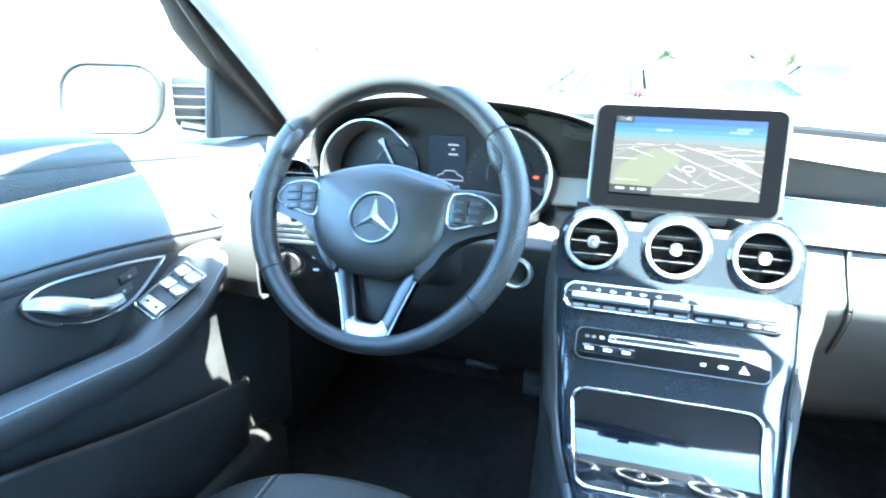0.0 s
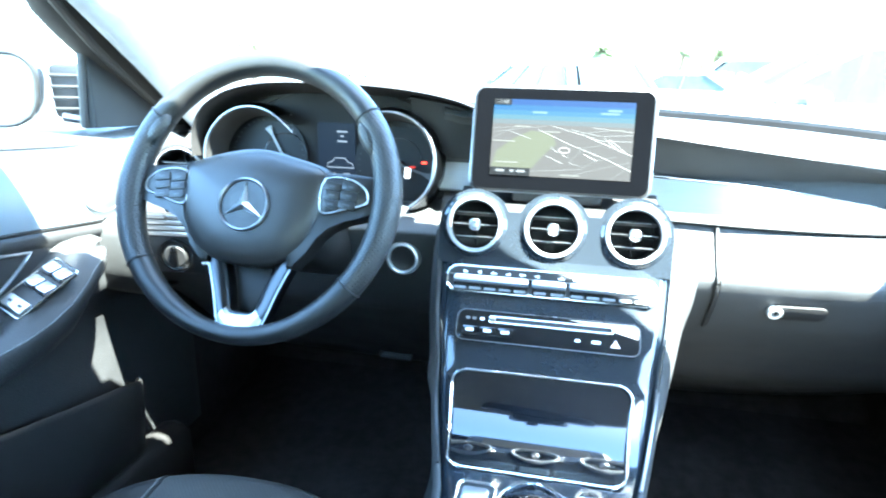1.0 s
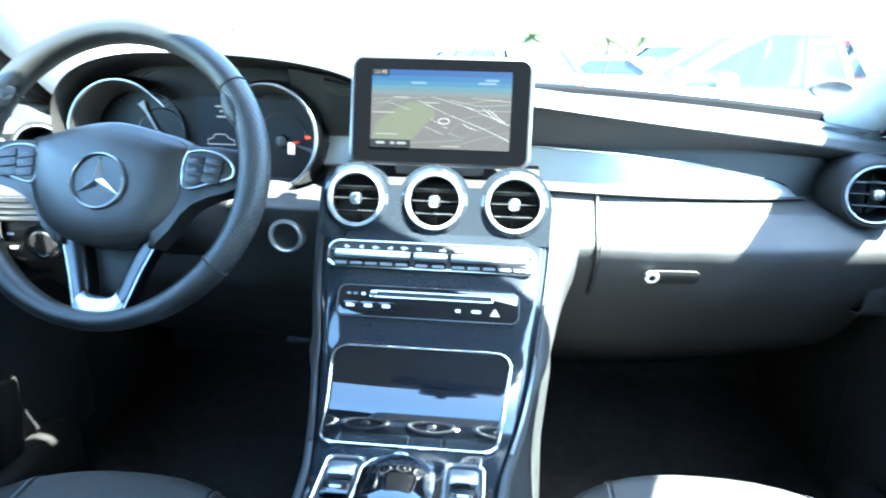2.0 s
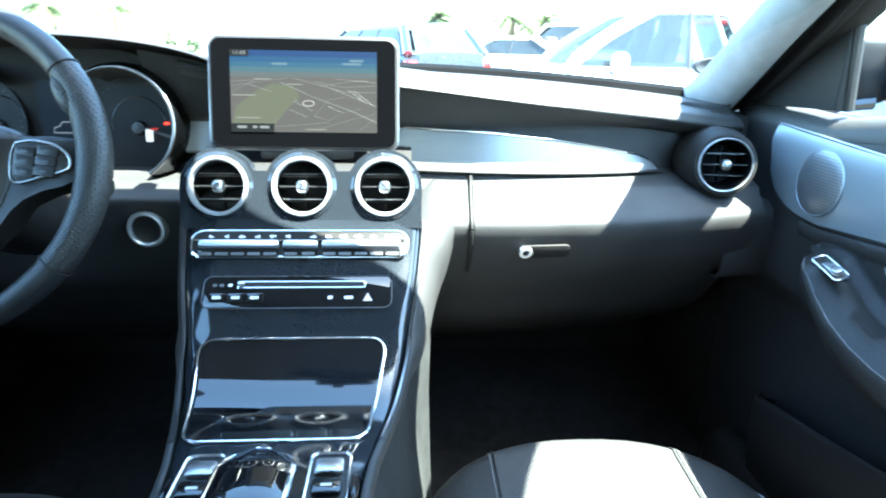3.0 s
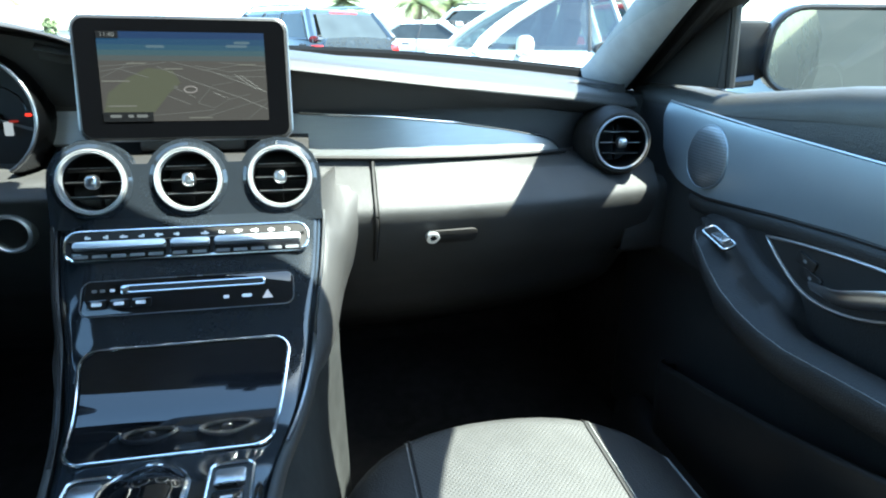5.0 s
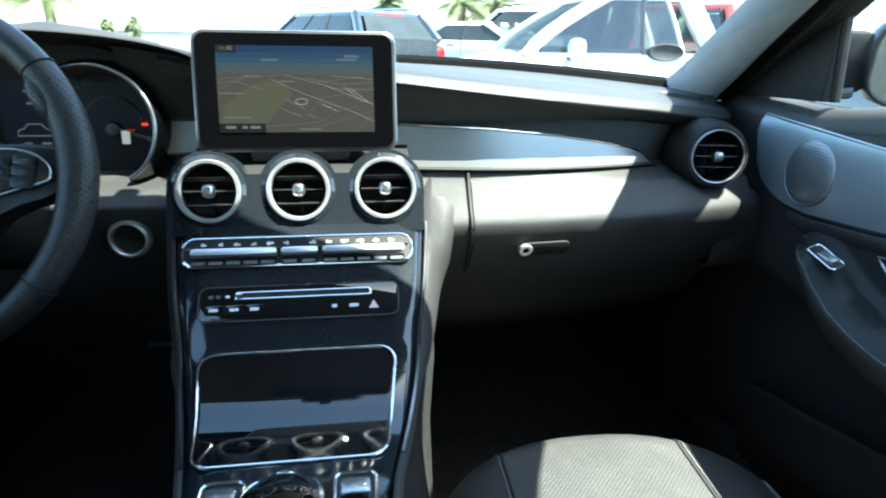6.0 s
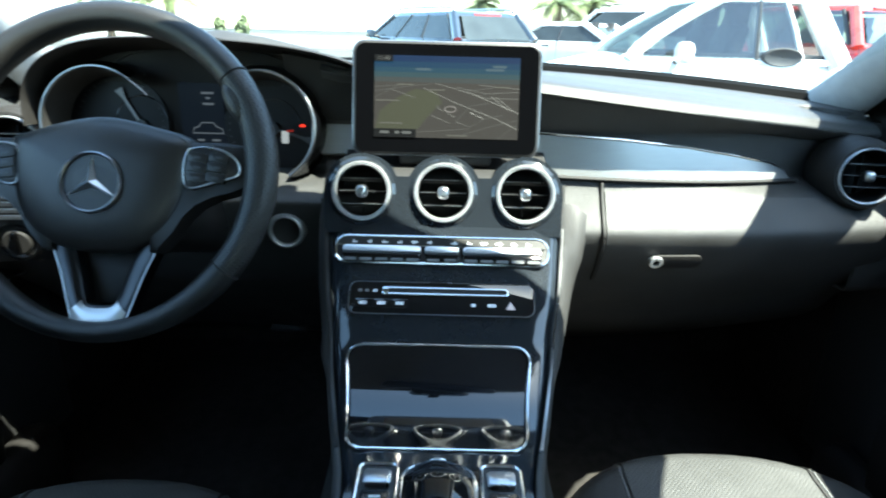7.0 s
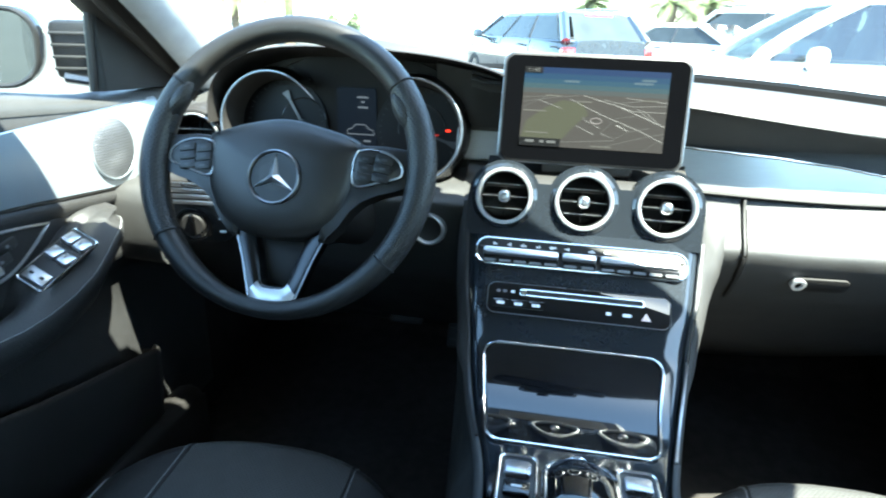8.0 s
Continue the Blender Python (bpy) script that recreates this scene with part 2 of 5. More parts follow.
# ---- the car's shell: floor, roof, pillars, glass ----
def shell():
    fl = thing("floor", "black carpeted car floor with footwells", "floor", kind="structure")
    part("carpet", thick(loft([[(x, y, z) for x in (-0.775, -0.4, 0.0, 0.4, 0.775)] for y, z in ((-2.1, 0.32), (0.25, 0.30), (0.55, 0.36), (0.78, 0.62), (0.80, 0.98))]), 0.02), M_CARPET, fl)
    for s in (-1, 1):
        side = part("kick_panel", thick(loft([[(s * x, y, z) for y in (-2.1, -0.9, 0.0, 0.2, 0.5, 0.80)] for x, z in ((0.775, 0.28), (0.772, 0.46), (0.778, 0.60), (0.782, 0.98))]), 0.02), M_CARPET, fl)
    # roof: headliner from the windscreen's header back
    # unseen front edge, made unequal left and right to place the sun patches
    def header(x):
        return -0.17 - (0.52 if x > 0 else 0.28) * x * x

    roof = thing("ceiling", "light grey fabric headliner of the car", "headliner", kind="structure")
    rings = []
    for k in range(9):
        x = lerp(-0.60, 0.60, k / 8)
        z = 1.360 - 0.18 * x * x
        y0 = header(x)
        rings.append([(x, y0, z), (x * 0.97, y0 - 0.1, z + 0.012), (x * 0.91, -0.55, z + 0.026), (x * 0.88, -1.0, z + 0.03), (x * 0.88, -1.7, z + 0.02), (x * 0.9, -2.1, z - 0.06)])
    part("headliner", thick(loft(rings), 0.03), M_ROOF, roof)
    # unseen rear closing walls; the window opening is narrowed to cut light from behind
    rear = thing("wall_rear", "dark rear bulkhead closing the cabin", "bulkhead", kind="structure")
    bm = box(-0.76, 0.76, -2.13, -2.08, 0.28, 1.0)
    box(-0.76, -0.55, -2.13, -2.08, 1.0, 1.33, bm=bm)
    box(0.55, 0.76, -2.13, -2.08, 1.0, 1.33, bm=bm)
    box(-0.54, 0.54, -2.125, -2.085, 1.22, 1.36, bm=bm)
    part("bulkhead", bm, M_FAB, rear)
    for s, side in ((-1, "left"), (1, "right")):
        pil = thing("pillar", "pale grey fabric-covered windscreen pillar trim", "pillar", group="windscreen pillars", kind="structure")
        line = spline([(0.672, 0.31, 0.990), (0.666, 0.22, 1.045), (0.648, 0.04, 1.160), (0.620, -0.20, 1.282), (0.578, -0.50, 1.335), (0.555, -1.2, 1.36), (0.57, -2.1, 1.29)], 6)
        rings = []
        for i, p in enumerate(line):
            t = min(1, i / 18)
            w = lerp(0.046, 0.030, t)
            p = p + Vector((0.006, -0.012, 0.0)) * t
            d = (line[min(i + 1, len(line) - 1)] - line[max(i - 1, 0)]).normalized()
            out = Vector((0.75, 0.55, 0.35))
            out = (out - d * out.dot(d)).normalized()
            u = d.cross(out)
            rings.append([(s * q.x, q.y, q.z) for q in (p + out * math.cos(a) * w * 0.55 + u * math.sin(a) * w for a in (2 * math.pi * j / 14 for j in range(14)))])
        part("pillar_trim", loft(rings, True, True), M_PILLAR, pil)
        # door frame above the side window
        fr = spline([(0.755, 0.26, 1.005), (0.738, 0.10, 1.105), (0.718, -0.02, 1.175), (0.676, -0.25, 1.322), (0.630, -0.55, 1.392), (0.610, -1.2, 1.40), (0.63, -1.8, 1.30)], 6)
        fr = [Vector((s * p.x, p.y, p.z)) for p in fr]
        frame_ = thing("window_frame", "black upper door frame round the side window", "window frame", group="door frames", kind="structure")
        part("frame_rail", tube(fr, [0.033 if i < 14 else 0.024 for i in range(len(fr))], sides=10, flat=0.8), M_FAB, frame_)
        fill = [[(s * (a.x + 0.016), a.y, a.z), (s * (lerp(a.x, s * b.x, 0.5) + 0.010), lerp(a.y, b.y, 0.5), lerp(a.z, b.z, 0.5)), (b.x, b.y, b.z)] for a, b in zip(line, fr)]
        part("pillar_cover", thick(loft(fill), 0.008), M_FAB, frame_)
        part("rubber_seal", tube([p + Vector((-s * 0.018, 0.012, -0.026)) for p in fr], 0.007, sides=8), M_RUBBER, frame_)
        part("sill_trim", loft([[(s * x, y, z) for x, z in ((0.770, 0.36), (0.752, 0.415), (0.735, 0.436 - dz), (0.715, 0.441 - dz), (0.697, 0.434 - dz), (0.690, 0.415), (0.688, 0.30), (0.770, 0.30))] for y, dz in ((0.112, 0.02), (0.105, 0.006), (0.09, 0.0), (0.0, 0.0), (-0.4, 0.0), (-1.0, 0.0))], True, True), M_BLACK, frame_, "black moulded door sill trim", sharp=50)
        # unseen sheet added over the rear side window, to darken the cabin
        part("rear_light_block", thick(loft([[(s * x, y, z) for x, z in ((0.775, 0.95), (0.745, 1.02), (0.70, 1.18), (0.62, 1.38))] for y in (-1.02, -1.25, -1.6, -2.1)]), 0.02), M_FAB, frame_, "unseen dark sheet closing the rear side window against light")
        part("middle_pillar", thick(loft([[(s * x, y - 0.04, z), (s * (x - 0.02), y, z), (s * x, y + 0.05, z)] for x, y, z in ((0.73, -1.0, 0.4), (0.73, -1.0, 1.0), (0.66, -1.03, 1.30))]), 0.02), M_FAB, frame_)
    # windscreen
    ws = thing("windscreen", "clear curved laminated windscreen", "windscreen", kind="structure")
    rings = []
    for k in range(13):
        x = lerp(-0.66, 0.66, k / 12)
        rings.append([(x * lerp(1.02, 0.93, t), lerp(WY(x) + 0.04, header(x) - 0.02, t), lerp(WZ(x) - 0.015, 1.345 - 0.17 * x * x, t) + 0.03 * math.sin(math.pi * t)) for t in (0, 0.25, 0.5, 0.75, 1)])
    g = part("glass", loft(rings), M_GLASS, ws)
    g.visible_shadow = False
    # black band along the foot of the screen
    rings = []
    for k in range(25):
        x = lerp(-0.648, 0.648, k / 24)
        y, z = WY(x), WZ(x)
        rings.append([(x, y - 0.012, z - 0.004), (x, y - 0.004, z + 0.006), (x, y + 0.02, z + 0.012), (x, y + 0.05, z - 0.004), (x, y + 0.06, z - 0.05)])
    part("black_band", thick(loft(rings), 0.004), M_FRIT, ws)
    # bonnet and scuttle, closing the engine bay
    rings = []
    for k in range(13):
        x = lerp(-0.80, 0.80, k / 12)
        rings.append([(x, y, z - 0.06 * x * x) for y, z in ((min(WY(x), 0.5) + 0.04, 0.985), (0.75, 0.972), (1.1, 0.955), (1.6, 0.88), (1.9, 0.70))])
    bon = thing("bonnet", "dark painted bonnet ahead of the windscreen", "bonnet", kind="structure")
    part("bonnet_skin", thick(loft(rings), 0.01), M_PAINT, bon)
    sen = thing("sensor_housing", "black sensor housing at the head of the windscreen", "housing", at=pose(0, -0.170, 1.336, -26, 0, 0))
    part("cover", loft([[(x * k, y, z) for x, y in rrect(0.115, 0.06, 0.02)] for z, k in ((0.02, 1.1), (-0.012, 1.0), (-0.026, 0.9), (-0.030, 0.6))], True, True), M_BLACK, sen, sharp=50)
    # inside rear-view mirror hanging from the header
    mm = thing("rear_view_mirror", "black rear-view mirror on the windscreen", "mirror", at=pose(0, -0.215, 1.318, 80, 0, 8))
    part("housing", slab(rrect(0.235, 0.065, 0.03), 0.03, 0.012, m=pose(0, 0, -0.03)), M_BLACK, mm)
    part("mirror_glass", slab(rrect(0.222, 0.054, 0.026), 0.002, m=pose(0, 0, 0.0005)), M_MIRROR, mm)
    part("stalk", tube([(0, 0, -0.025), (0, 0.015, -0.06), (0, 0.0, -0.10)], 0.012), M_BLACK, mm)


def WY(x):
    """How far ahead the windscreen's foot lies."""
    return 0.50 - 0.485 * x * x


def WZ(x):
    return 1.049 - 0.072 * x * x


shell()


# ---- dashboard ----
def edge_z(x):
    return 1.052 - 0.100 * abs(x) + table(x, [(-0.62, 0), (-0.56, 0.015), (-0.50, 0.046), (-0.42, 0.074), (-0.356, 0.084), (-0.306, 0.080), (-0.254, 0.066), (-0.187, 0.044), (-0.123, 0.024), (-0.05, 0.012), (0.13, 0.0117), (0.5, 0.008), (0.62, 0.004)])


def bow(x):
    """How far the dash's wings curve forward."""
    return (0.65 if x > 0 else 0.12) * max(0, abs(x) - 0.2) ** 2


def dash_profile(x):
    """The dash's outline in y, z at x, from the windscreen down to the footwell."""
    yb, zb, ze = WY(x), WZ(x), edge_z(x)
    ye = 0.018 if x < -0.05 else 0.011 - 0.012 * max(0, x - 0.1)
    up = 1.0 if x > -0.05 else -0.3
    top = [(yb + 0.02, zb - 0.004), (lerp(yb, 0.1, 0.4), lerp(zb, ze, 0.4) + 0.002), (0.12, ze + 0.010 * up), (0.06, ze + 0.007 * up), (ye + 0.014, ze + 0.003 * up), (ye + 0.003, ze - 0.003), (ye, ze - 0.010), (ye + 0.006, ze - 0.018), (0.040, min(ze - 0.03, 0.990))]
    right = [(0.046, 0.978), (0.046, 0.934), (0.040, 0.9275), (0.034, 0.926), (0.028, 0.924), (0.022, 0.912), (0.004, 0.884), (-0.013, 0.864), (-0.0165, 0.852), (-0.0125, 0.835), (0.002, 0.808), (0.022, 0.778), (0.048, 0.745), (0.085, 0.705), (0.17, 0.62), (0.50, 0.42)]
    left = [(0.050, 0.975), (0.040, 0.950), (0.020, 0.930), (-0.005, 0.918), (-0.028, 0.911), (-0.041, 0.903), (-0.043, 0.895), (-0.035, 0.872), (-0.024, 0.845), (-0.010, 0.812), (0.008, 0.780), (0.03, 0.755), (0.06, 0.735), (0.16, 0.66), (0.30, 0.55), (0.50, 0.42)]
    t = min(1, max(0, (x + 0.14) / 0.28))
    if x < -0.5:
        t = min(1, (-0.5 - x) / 0.1) * 0.5
    w = bow(x)
    right = [(y - w * (0.55 if z < 0.915 else 0), z - (0.013 * min(1, max(0, (x - 0.125) / 0.4)) if 0.905 < z < 0.94 else 0)) for y, z in right]
    out = [(y + w * (1 if i > 1 else 0), z) for i, (y, z) in enumerate(top)] + [(lerp(a[0], b[0], t) + w, lerp(a[1], b[1], t)) for a, b in zip(left, right)]
    for i in range(2, 7):
        out[i] = (min(out[i][0], out[i - 1][0] - 0.008), out[i][1])
    if -0.535 < x < -0.17:
        # room for the instruments behind the wheel
        out = [(max(y, 0.095) if z > 0.925 else y, z) for y, z in out]
    return out


def dashboard():
    d = thing("dashboard", "black soft-touch car dashboard with silver trim", "dashboard")
    xs = [-0.678, -0.65, -0.62, -0.56, -0.54, -0.53, -0.50, -0.44, -0.38, -0.32, -0.26, -0.20, -0.185, -0.175, -0.165, -0.14, 0.0, 0.14, 0.165, 0.2, 0.26, 0.32, 0.38, 0.44, 0.50, 0.54, 0.58, 0.62, 0.65, 0.678]
    rings = []
    for x in xs:
        rings.append([(x, p.y, p.z) for p in spline([(0, *p) for p in dash_profile(x)], 3)])
    part("dash_body", thick(loft(rings), 0.006), M_PAD, d, sharp=60)
    for s in (-1, 1):
        part("end_filler", box(min(s * 0.655, s * 0.775), max(s * 0.655, s * 0.775), 0.205, 0.60, 0.70, 0.992, 0.01), M_RUBBER, d)
    # lower ends of the dash, tucked under the door trims
    for s in (-1, 1):
        fwd = 0.0 if s < 0 else 0.105
        low = 0.0 if s < 0 else -0.015
        rings = []
        for x in (0.640, 0.66, 0.675, 0.70, 0.738):
            b = 0.010 * (0.738 - x) / 0.1
            rings.append([(s * x, y + fwd - b, z + low) for y, z in ((0.20, 0.884), (0.06, 0.884), (0.0, 0.881), (-0.016, 0.872), (-0.022, 0.85), (-0.022, 0.80), (-0.018, 0.765), (-0.008, 0.754), (0.03, 0.750), (0.16, 0.748))])
        part("dash_end", thick(loft(rings), 0.004), M_PAD, d, sharp=60)
    # aluminium trim blade on the passenger side
    def trim_top(x):
        return table(x, [(0.12, 0.9845), (0.25, 0.977), (0.342, 0.967), (0.42, 0.954), (0.485, 0.940), (0.508, 0.930), (0.522, 0.918)])
    rings = []
    for k in range(31):
        x = lerp(0.110, 0.522, k / 30)
        z1, z0, w = trim_top(x), lerp(0.9285, 0.9165, (x - 0.125) / 0.4), bow(x)
        rings.append([(x, w + 0.042, z1), (x, w + 0.0375, z1 - 0.001), (x, w + 0.034, lerp(z1, z0, 0.3)), (x, w + 0.030, lerp(z1, z0, 0.7)), (x, w + 0.0265, z0 + 0.001), (x, w + 0.032, z0)])
    part("trim_blade", loft(rings), M_ALU, d, "brushed aluminium trim blade")
    part("trim_edge", tube([(x, 0.0385 + bow(x), trim_top(x) + 0.0012) for x in (lerp(0.125, 0.522, k / 30) for k in range(31))], 0.0013, sides=6), M_CHROME, d)
    # silver end piece between cluster and screen
    rings = []
    for k in range(7):
        x = lerp(-0.185, -0.105, k / 6)
        rings.append([(x, 0.046, 0.992), (x, 0.040, 0.990), (x, 0.034, 0.972), (x, 0.028, 0.952), (x, 0.034, 0.948)])
    part("trim_piece", loft(rings), M_ALU, d, "brushed aluminium trim piece")
    # glove box: lid with seams and a lock
    rings = []
    for k in range(13):
        x = lerp(0.222, 0.545, k / 12)
        pr = [Vector((0, *p)) for p in dash_profile(x)[14:21]]
        pr = spline(pr, 3)
        rings.append([(x, p.y - 0.0035, p.z + 0.001) for p in pr])
    lid = part("glove_box_lid", thick(loft(rings), 0.005), M_PAD, d, sharp=60)
    gap = [(0.2185, p[0] - 0.0025, p[1]) for p in dash_profile(0.22)[12:21]]
    part("seam", tube(spline(gap, 4), 0.0028, sides=6), M_RUBBER, d)
    part("seam", tube([(x, 0.0245 + bow(x), lerp(0.9285, 0.9165, (x - 0.125) / 0.4)) for x in (lerp(0.125, 0.530, k / 24) for k in range(25))], 0.0030, sides=6), M_RUBBER, d)
    latch = part("latch_recess", slab(rrect(0.075, 0.024, 0.010), 0.003, 0.001, m=pose(0.326, -0.0040, 0.8185, 116, 0, 4)), M_FAB, lid, "dark oval latch recess")
    part("lock", moved(lathe([(0.0045, 0.001), (0.005, 0.004), (0.009, 0.004), (0.0098, 0.003), (0.0098, -0.004)], 24), pose(0.297, -0.0095, 0.8185, 112, 0, 4)), M_SILVER, latch, "round chrome lock ring")
    return d


def moved(bm, m):
    bm.transform(m)
    return bm


dash = dashboard()


def gauge(c, gx, side):
    """One round instrument: a cone bezel that opens towards the middle, a dial, a small sub-dial and a needle."""
    at = pose(gx, 0.005, 0.988, 80, 0, 0)
    # bright lip over the outer side and the top; it runs out towards the middle
    arc = [radians(a) for a in range(228, 48, -6)] if side < 0 else [radians(a) for a in range(-58, 118, 6)]
    lip = [at @ Vector((0.0735 * math.cos(a), 0.0735 * math.sin(a), 0.001)) for a in arc]
    if side < 0:
        lip += [at @ Vector((x, y, 0.0)) for x, y in ((0.058, 0.047), (0.068, 0.038))]
        wide = [0.0021] * 27 + [0.0018, 0.0014, 0.0011, 0.0009, 0.0007, 0.0006, 0.0005]
    else:
        wide = [0.0024] * 23 + [0.0020, 0.0016, 0.0012, 0.0008, 0.0005, 0.0004]
    g = part("gauge_ring", tube(lip, wide[: len(lip)] if len(lip) <= len(wide) else wide + [0.0006] * (len(lip) - len(wide)), sides=10, up=(0, -1, 0.2)), M_RING, c, "satin silver gauge ring")
    # sloped bezel wall outside the lip
    bm = loft([[at @ Vector((r * math.cos(a), r * math.sin(a), z)) for r, z in ((0.0745, 0.0005), (0.0785, -0.006), (0.0815, -0.016), (0.083, -0.040))] for a in arc])
    part("bezel", thick(bm, 0.0015), M_VEE, g, "dark satin sloped bezel", sharp=60)
    bm = loft([[at @ Vector((r * math.cos(a), r * math.sin(a), z)) for r, z in ((0.072, 0.0), (0.069, -0.014), (0.067, -0.052))] for a in arc])
    part("barrel", thick(bm, 0.001), M_RUBBER, g)
    part("dial", moved(lathe([(0.0005, -0.045), (0.067, -0.045), (0.068, -0.05)], 48), pose(gx, 0.02, 0.988, 80, 0, 0)), M_DIAL, g)
    small = pose(gx + (0.030 if side < 0 else 0.004), 0.022, 0.990, 80, 0, 0)
    part("inner_ring", tube([small @ Vector((0.036 * math.cos(a), 0.036 * math.sin(a), -0.043)) for a in (radians(d) for d in range(10, 200, 8))], 0.0010, sides=6), M_VEE, g)
    bm = bmesh.new()
    for k in range(30):
        a = radians(-30 + 250 * k / 29)
        tall = 0.0045 if k % 3 == 0 else 0.0022
        slab(rrect(0.0008, tall, 0.0002, 1), 0.0004, bm=bm, m=pose(gx, 0.02, 0.988, 80, 0, 0) @ pose(math.cos(a) * 0.060, math.sin(a) * 0.060, -0.0448) @ pose(0, 0, 0, 0, 0, math.degrees(a) - 90))
    part("scale", bm, M_FAINT, g)
    bm = bmesh.new()
    for k in range(11):
        a = radians(14 + 172 * k / 10)
        slab(rrect(0.0052, 0.0036, 0.0003, 1), 0.0004, bm=bm, m=small @ pose(math.cos(a) * 0.029, math.sin(a) * 0.029, -0.0445))
    for k in range(31):
        a = radians(10 + 180 * k / 30)
        slab(rrect(0.0005, 0.0022, 0.0001, 1), 0.0004, bm=bm, m=small @ pose(math.cos(a) * 0.0335, math.sin(a) * 0.0335, -0.0445) @ pose(0, 0, 0, 0, 0, math.degrees(a) - 90))
    part("small_scale", bm, M_DIM, g)
    ang = 121 if side < 0 else -18
    blade = slab([(-0.0016, -0.004), (-0.0019, 0.042), (-0.0058, 0.056), (0.0058, 0.056), (0.0019, 0.042), (0.0016, -0.004)], 0.0012, m=small @ pose(0.0, -0.004, -0.039, 0, 0, ang - 90))
    part("needle", blade, M_DIM if side < 0 else M_FAINT, g, "pale grey pointer" if side < 0 else "dim grey pointer")
    part("needle_hub", moved(lathe([(0.0005, 0.004), (0.008, 0.0035), (0.010, 0.0), (0.010, -0.004)], 28), small @ pose(0, -0.006, -0.040)), M_BLACK, g)
    return g


def cluster():
    """Instrument cluster: hood, two gauges, centre screen."""
    c = thing("instrument_cluster", "instrument cluster with two silver-ringed gauges under a hood", "instrument cluster")
    cx = -0.356

    def arch(w, h, drop):
        # round on the outer side, a long slope down to the dash on the inner side
        row = []
        for k in range(37):
            a = math.pi * k / 36
            u = abs(math.cos(a)) ** 0.72
            if math.cos(a) > 0:
                x = cx + (w + 0.062) * abs(math.cos(a)) ** 0.85
                z = 1.056 + (h - 0.071) * math.sin(a) ** 1.15
            else:
                x, z = cx - w * u, 0.985 + h * max(math.sin(a), 0) ** 0.72
            row.append((x, z - drop))
        return row

    rings = []
    for y, w, h, drop in ((0.075, 0.182, 0.100, 0.004), (0.03, 0.187, 0.106, 0.002), (0.0, 0.1895, 0.1095, 0), (-0.007, 0.1905, 0.111, 0), (-0.009, 0.1920, 0.1125, 0), (-0.006, 0.1935, 0.1138, 0), (0.03, 0.195, 0.1135, 0.002), (0.10, 0.188, 0.104, 0.008), (0.18, 0.172, 0.088, 0.014), (0.26, 0.150, 0.074, 0.026)):
        rings.append([(x, y + (0.006 * max(0, (x - cx) / 0.25) if y < 0.05 else 0), z) for x, z in arch(w, h, drop)])
    part("hood", thick(loft(rings), 0.002), M_FAB, c, sharp=50)
    back = [(cx + 0.184 * math.copysign(abs(math.cos(a)) ** 0.72, math.cos(a)), 0.985 + 0.100 * math.sin(a) ** 0.72) for a in (math.pi * k / 28 for k in range(1, 28))] + [(cx - 0.19, 0.93), (cx - 0.10, 0.905), (cx + 0.10, 0.905), (cx + 0.19, 0.93)]
    part("face", slab(back, 0.004, m=pose(0, 0.078, 0, 90, 0, 0)), M_DIAL, c)
    for gx, side in ((-0.460, -1), (-0.247, 1)):
        gauge(c, gx, side)
    # dark fascia that closes the cluster towards the screen
    rings = []
    for k in range(13):
        x = lerp(-0.215, -0.096, k / 12)
        t = (x + 0.215) / 0.119
        zt = table(x, [(-0.215, 1.085), (-0.15, 1.075), (-0.12, 1.065), (-0.096, 1.054)])
        zb = 0.996 + 0.062 * max(0.0, 1 - t / 0.42) ** 0.6
        rings.append([(x, 0.034, zt + 0.002), (x, 0.022, zt - 0.004), (x, 0.026, lerp(zt, zb, 0.45)), (x, 0.034, zb)])
    part("side_fascia", thick(loft(rings), 0.003), M_FAB, c, sharp=60)
    red = glow("warning_red", (1.0, 0.04, 0.02), 0.16)
    part("warning_light", slab(rrect(0.0075, 0.0036, 0.0015), 0.0008, m=pose(-0.200, 0.050, 0.985, 80, 0, 0)), red, c, "small red warning light")
    part("warning_light", slab(rrect(0.010, 0.003, 0.0014), 0.0008, m=pose(-0.219, 0.052, 0.977, 80, 0, 24)), glow("warning_dim_red", (0.8, 0.05, 0.04), 0.03), c, "dim red warning light")
    part("fuel_mark", slab(rrect(0.010, 0.017, 0.002), 0.0008, m=pose(-0.226, 0.052, 0.968, 80, 0, 0)), glow("gauge_white", (0.9, 0.92, 1.0), 0.05), c, "pale lit block on the dial")
    # middle screen with a car outline and unreadable bars
    blue = glow("cluster_blue", (0.05, 0.09, 0.19), 0.006)
    s = part("centre_screen", slab(rrect(0.062, 0.105, 0.004), 0.002, m=pose(cx + 0.010, 0.072, 0.985, 90, 0, 0)), blue, c, "dim blue centre screen")
    ice = glow("cluster_white", (0.6, 0.68, 0.85), 0.017)
    for x, z, w in ((0.020, 1.024, 0.018), (0.020, 1.017, 0.006), (0.020, 1.009, 0.016), (0.004, 0.958, 0.010), (0.026, 0.958, 0.012)):
        part("text_bar", slab(rrect(w, 0.003, 0.001), 0.0006, m=pose(cx + x, 0.0698, z, 90, 0, 0)), ice, s)
    shape = [(-0.022, 0), (-0.020, 0.007), (-0.013, 0.009), (-0.008, 0.015), (0.008, 0.015), (0.013, 0.009), (0.020, 0.007), (0.022, 0)]
    part("car_symbol", tube([(cx + 0.016 + x, 0.069, 0.968 + z) for x, z in shape], 0.0010, closed=True, sides=5), ice, s)
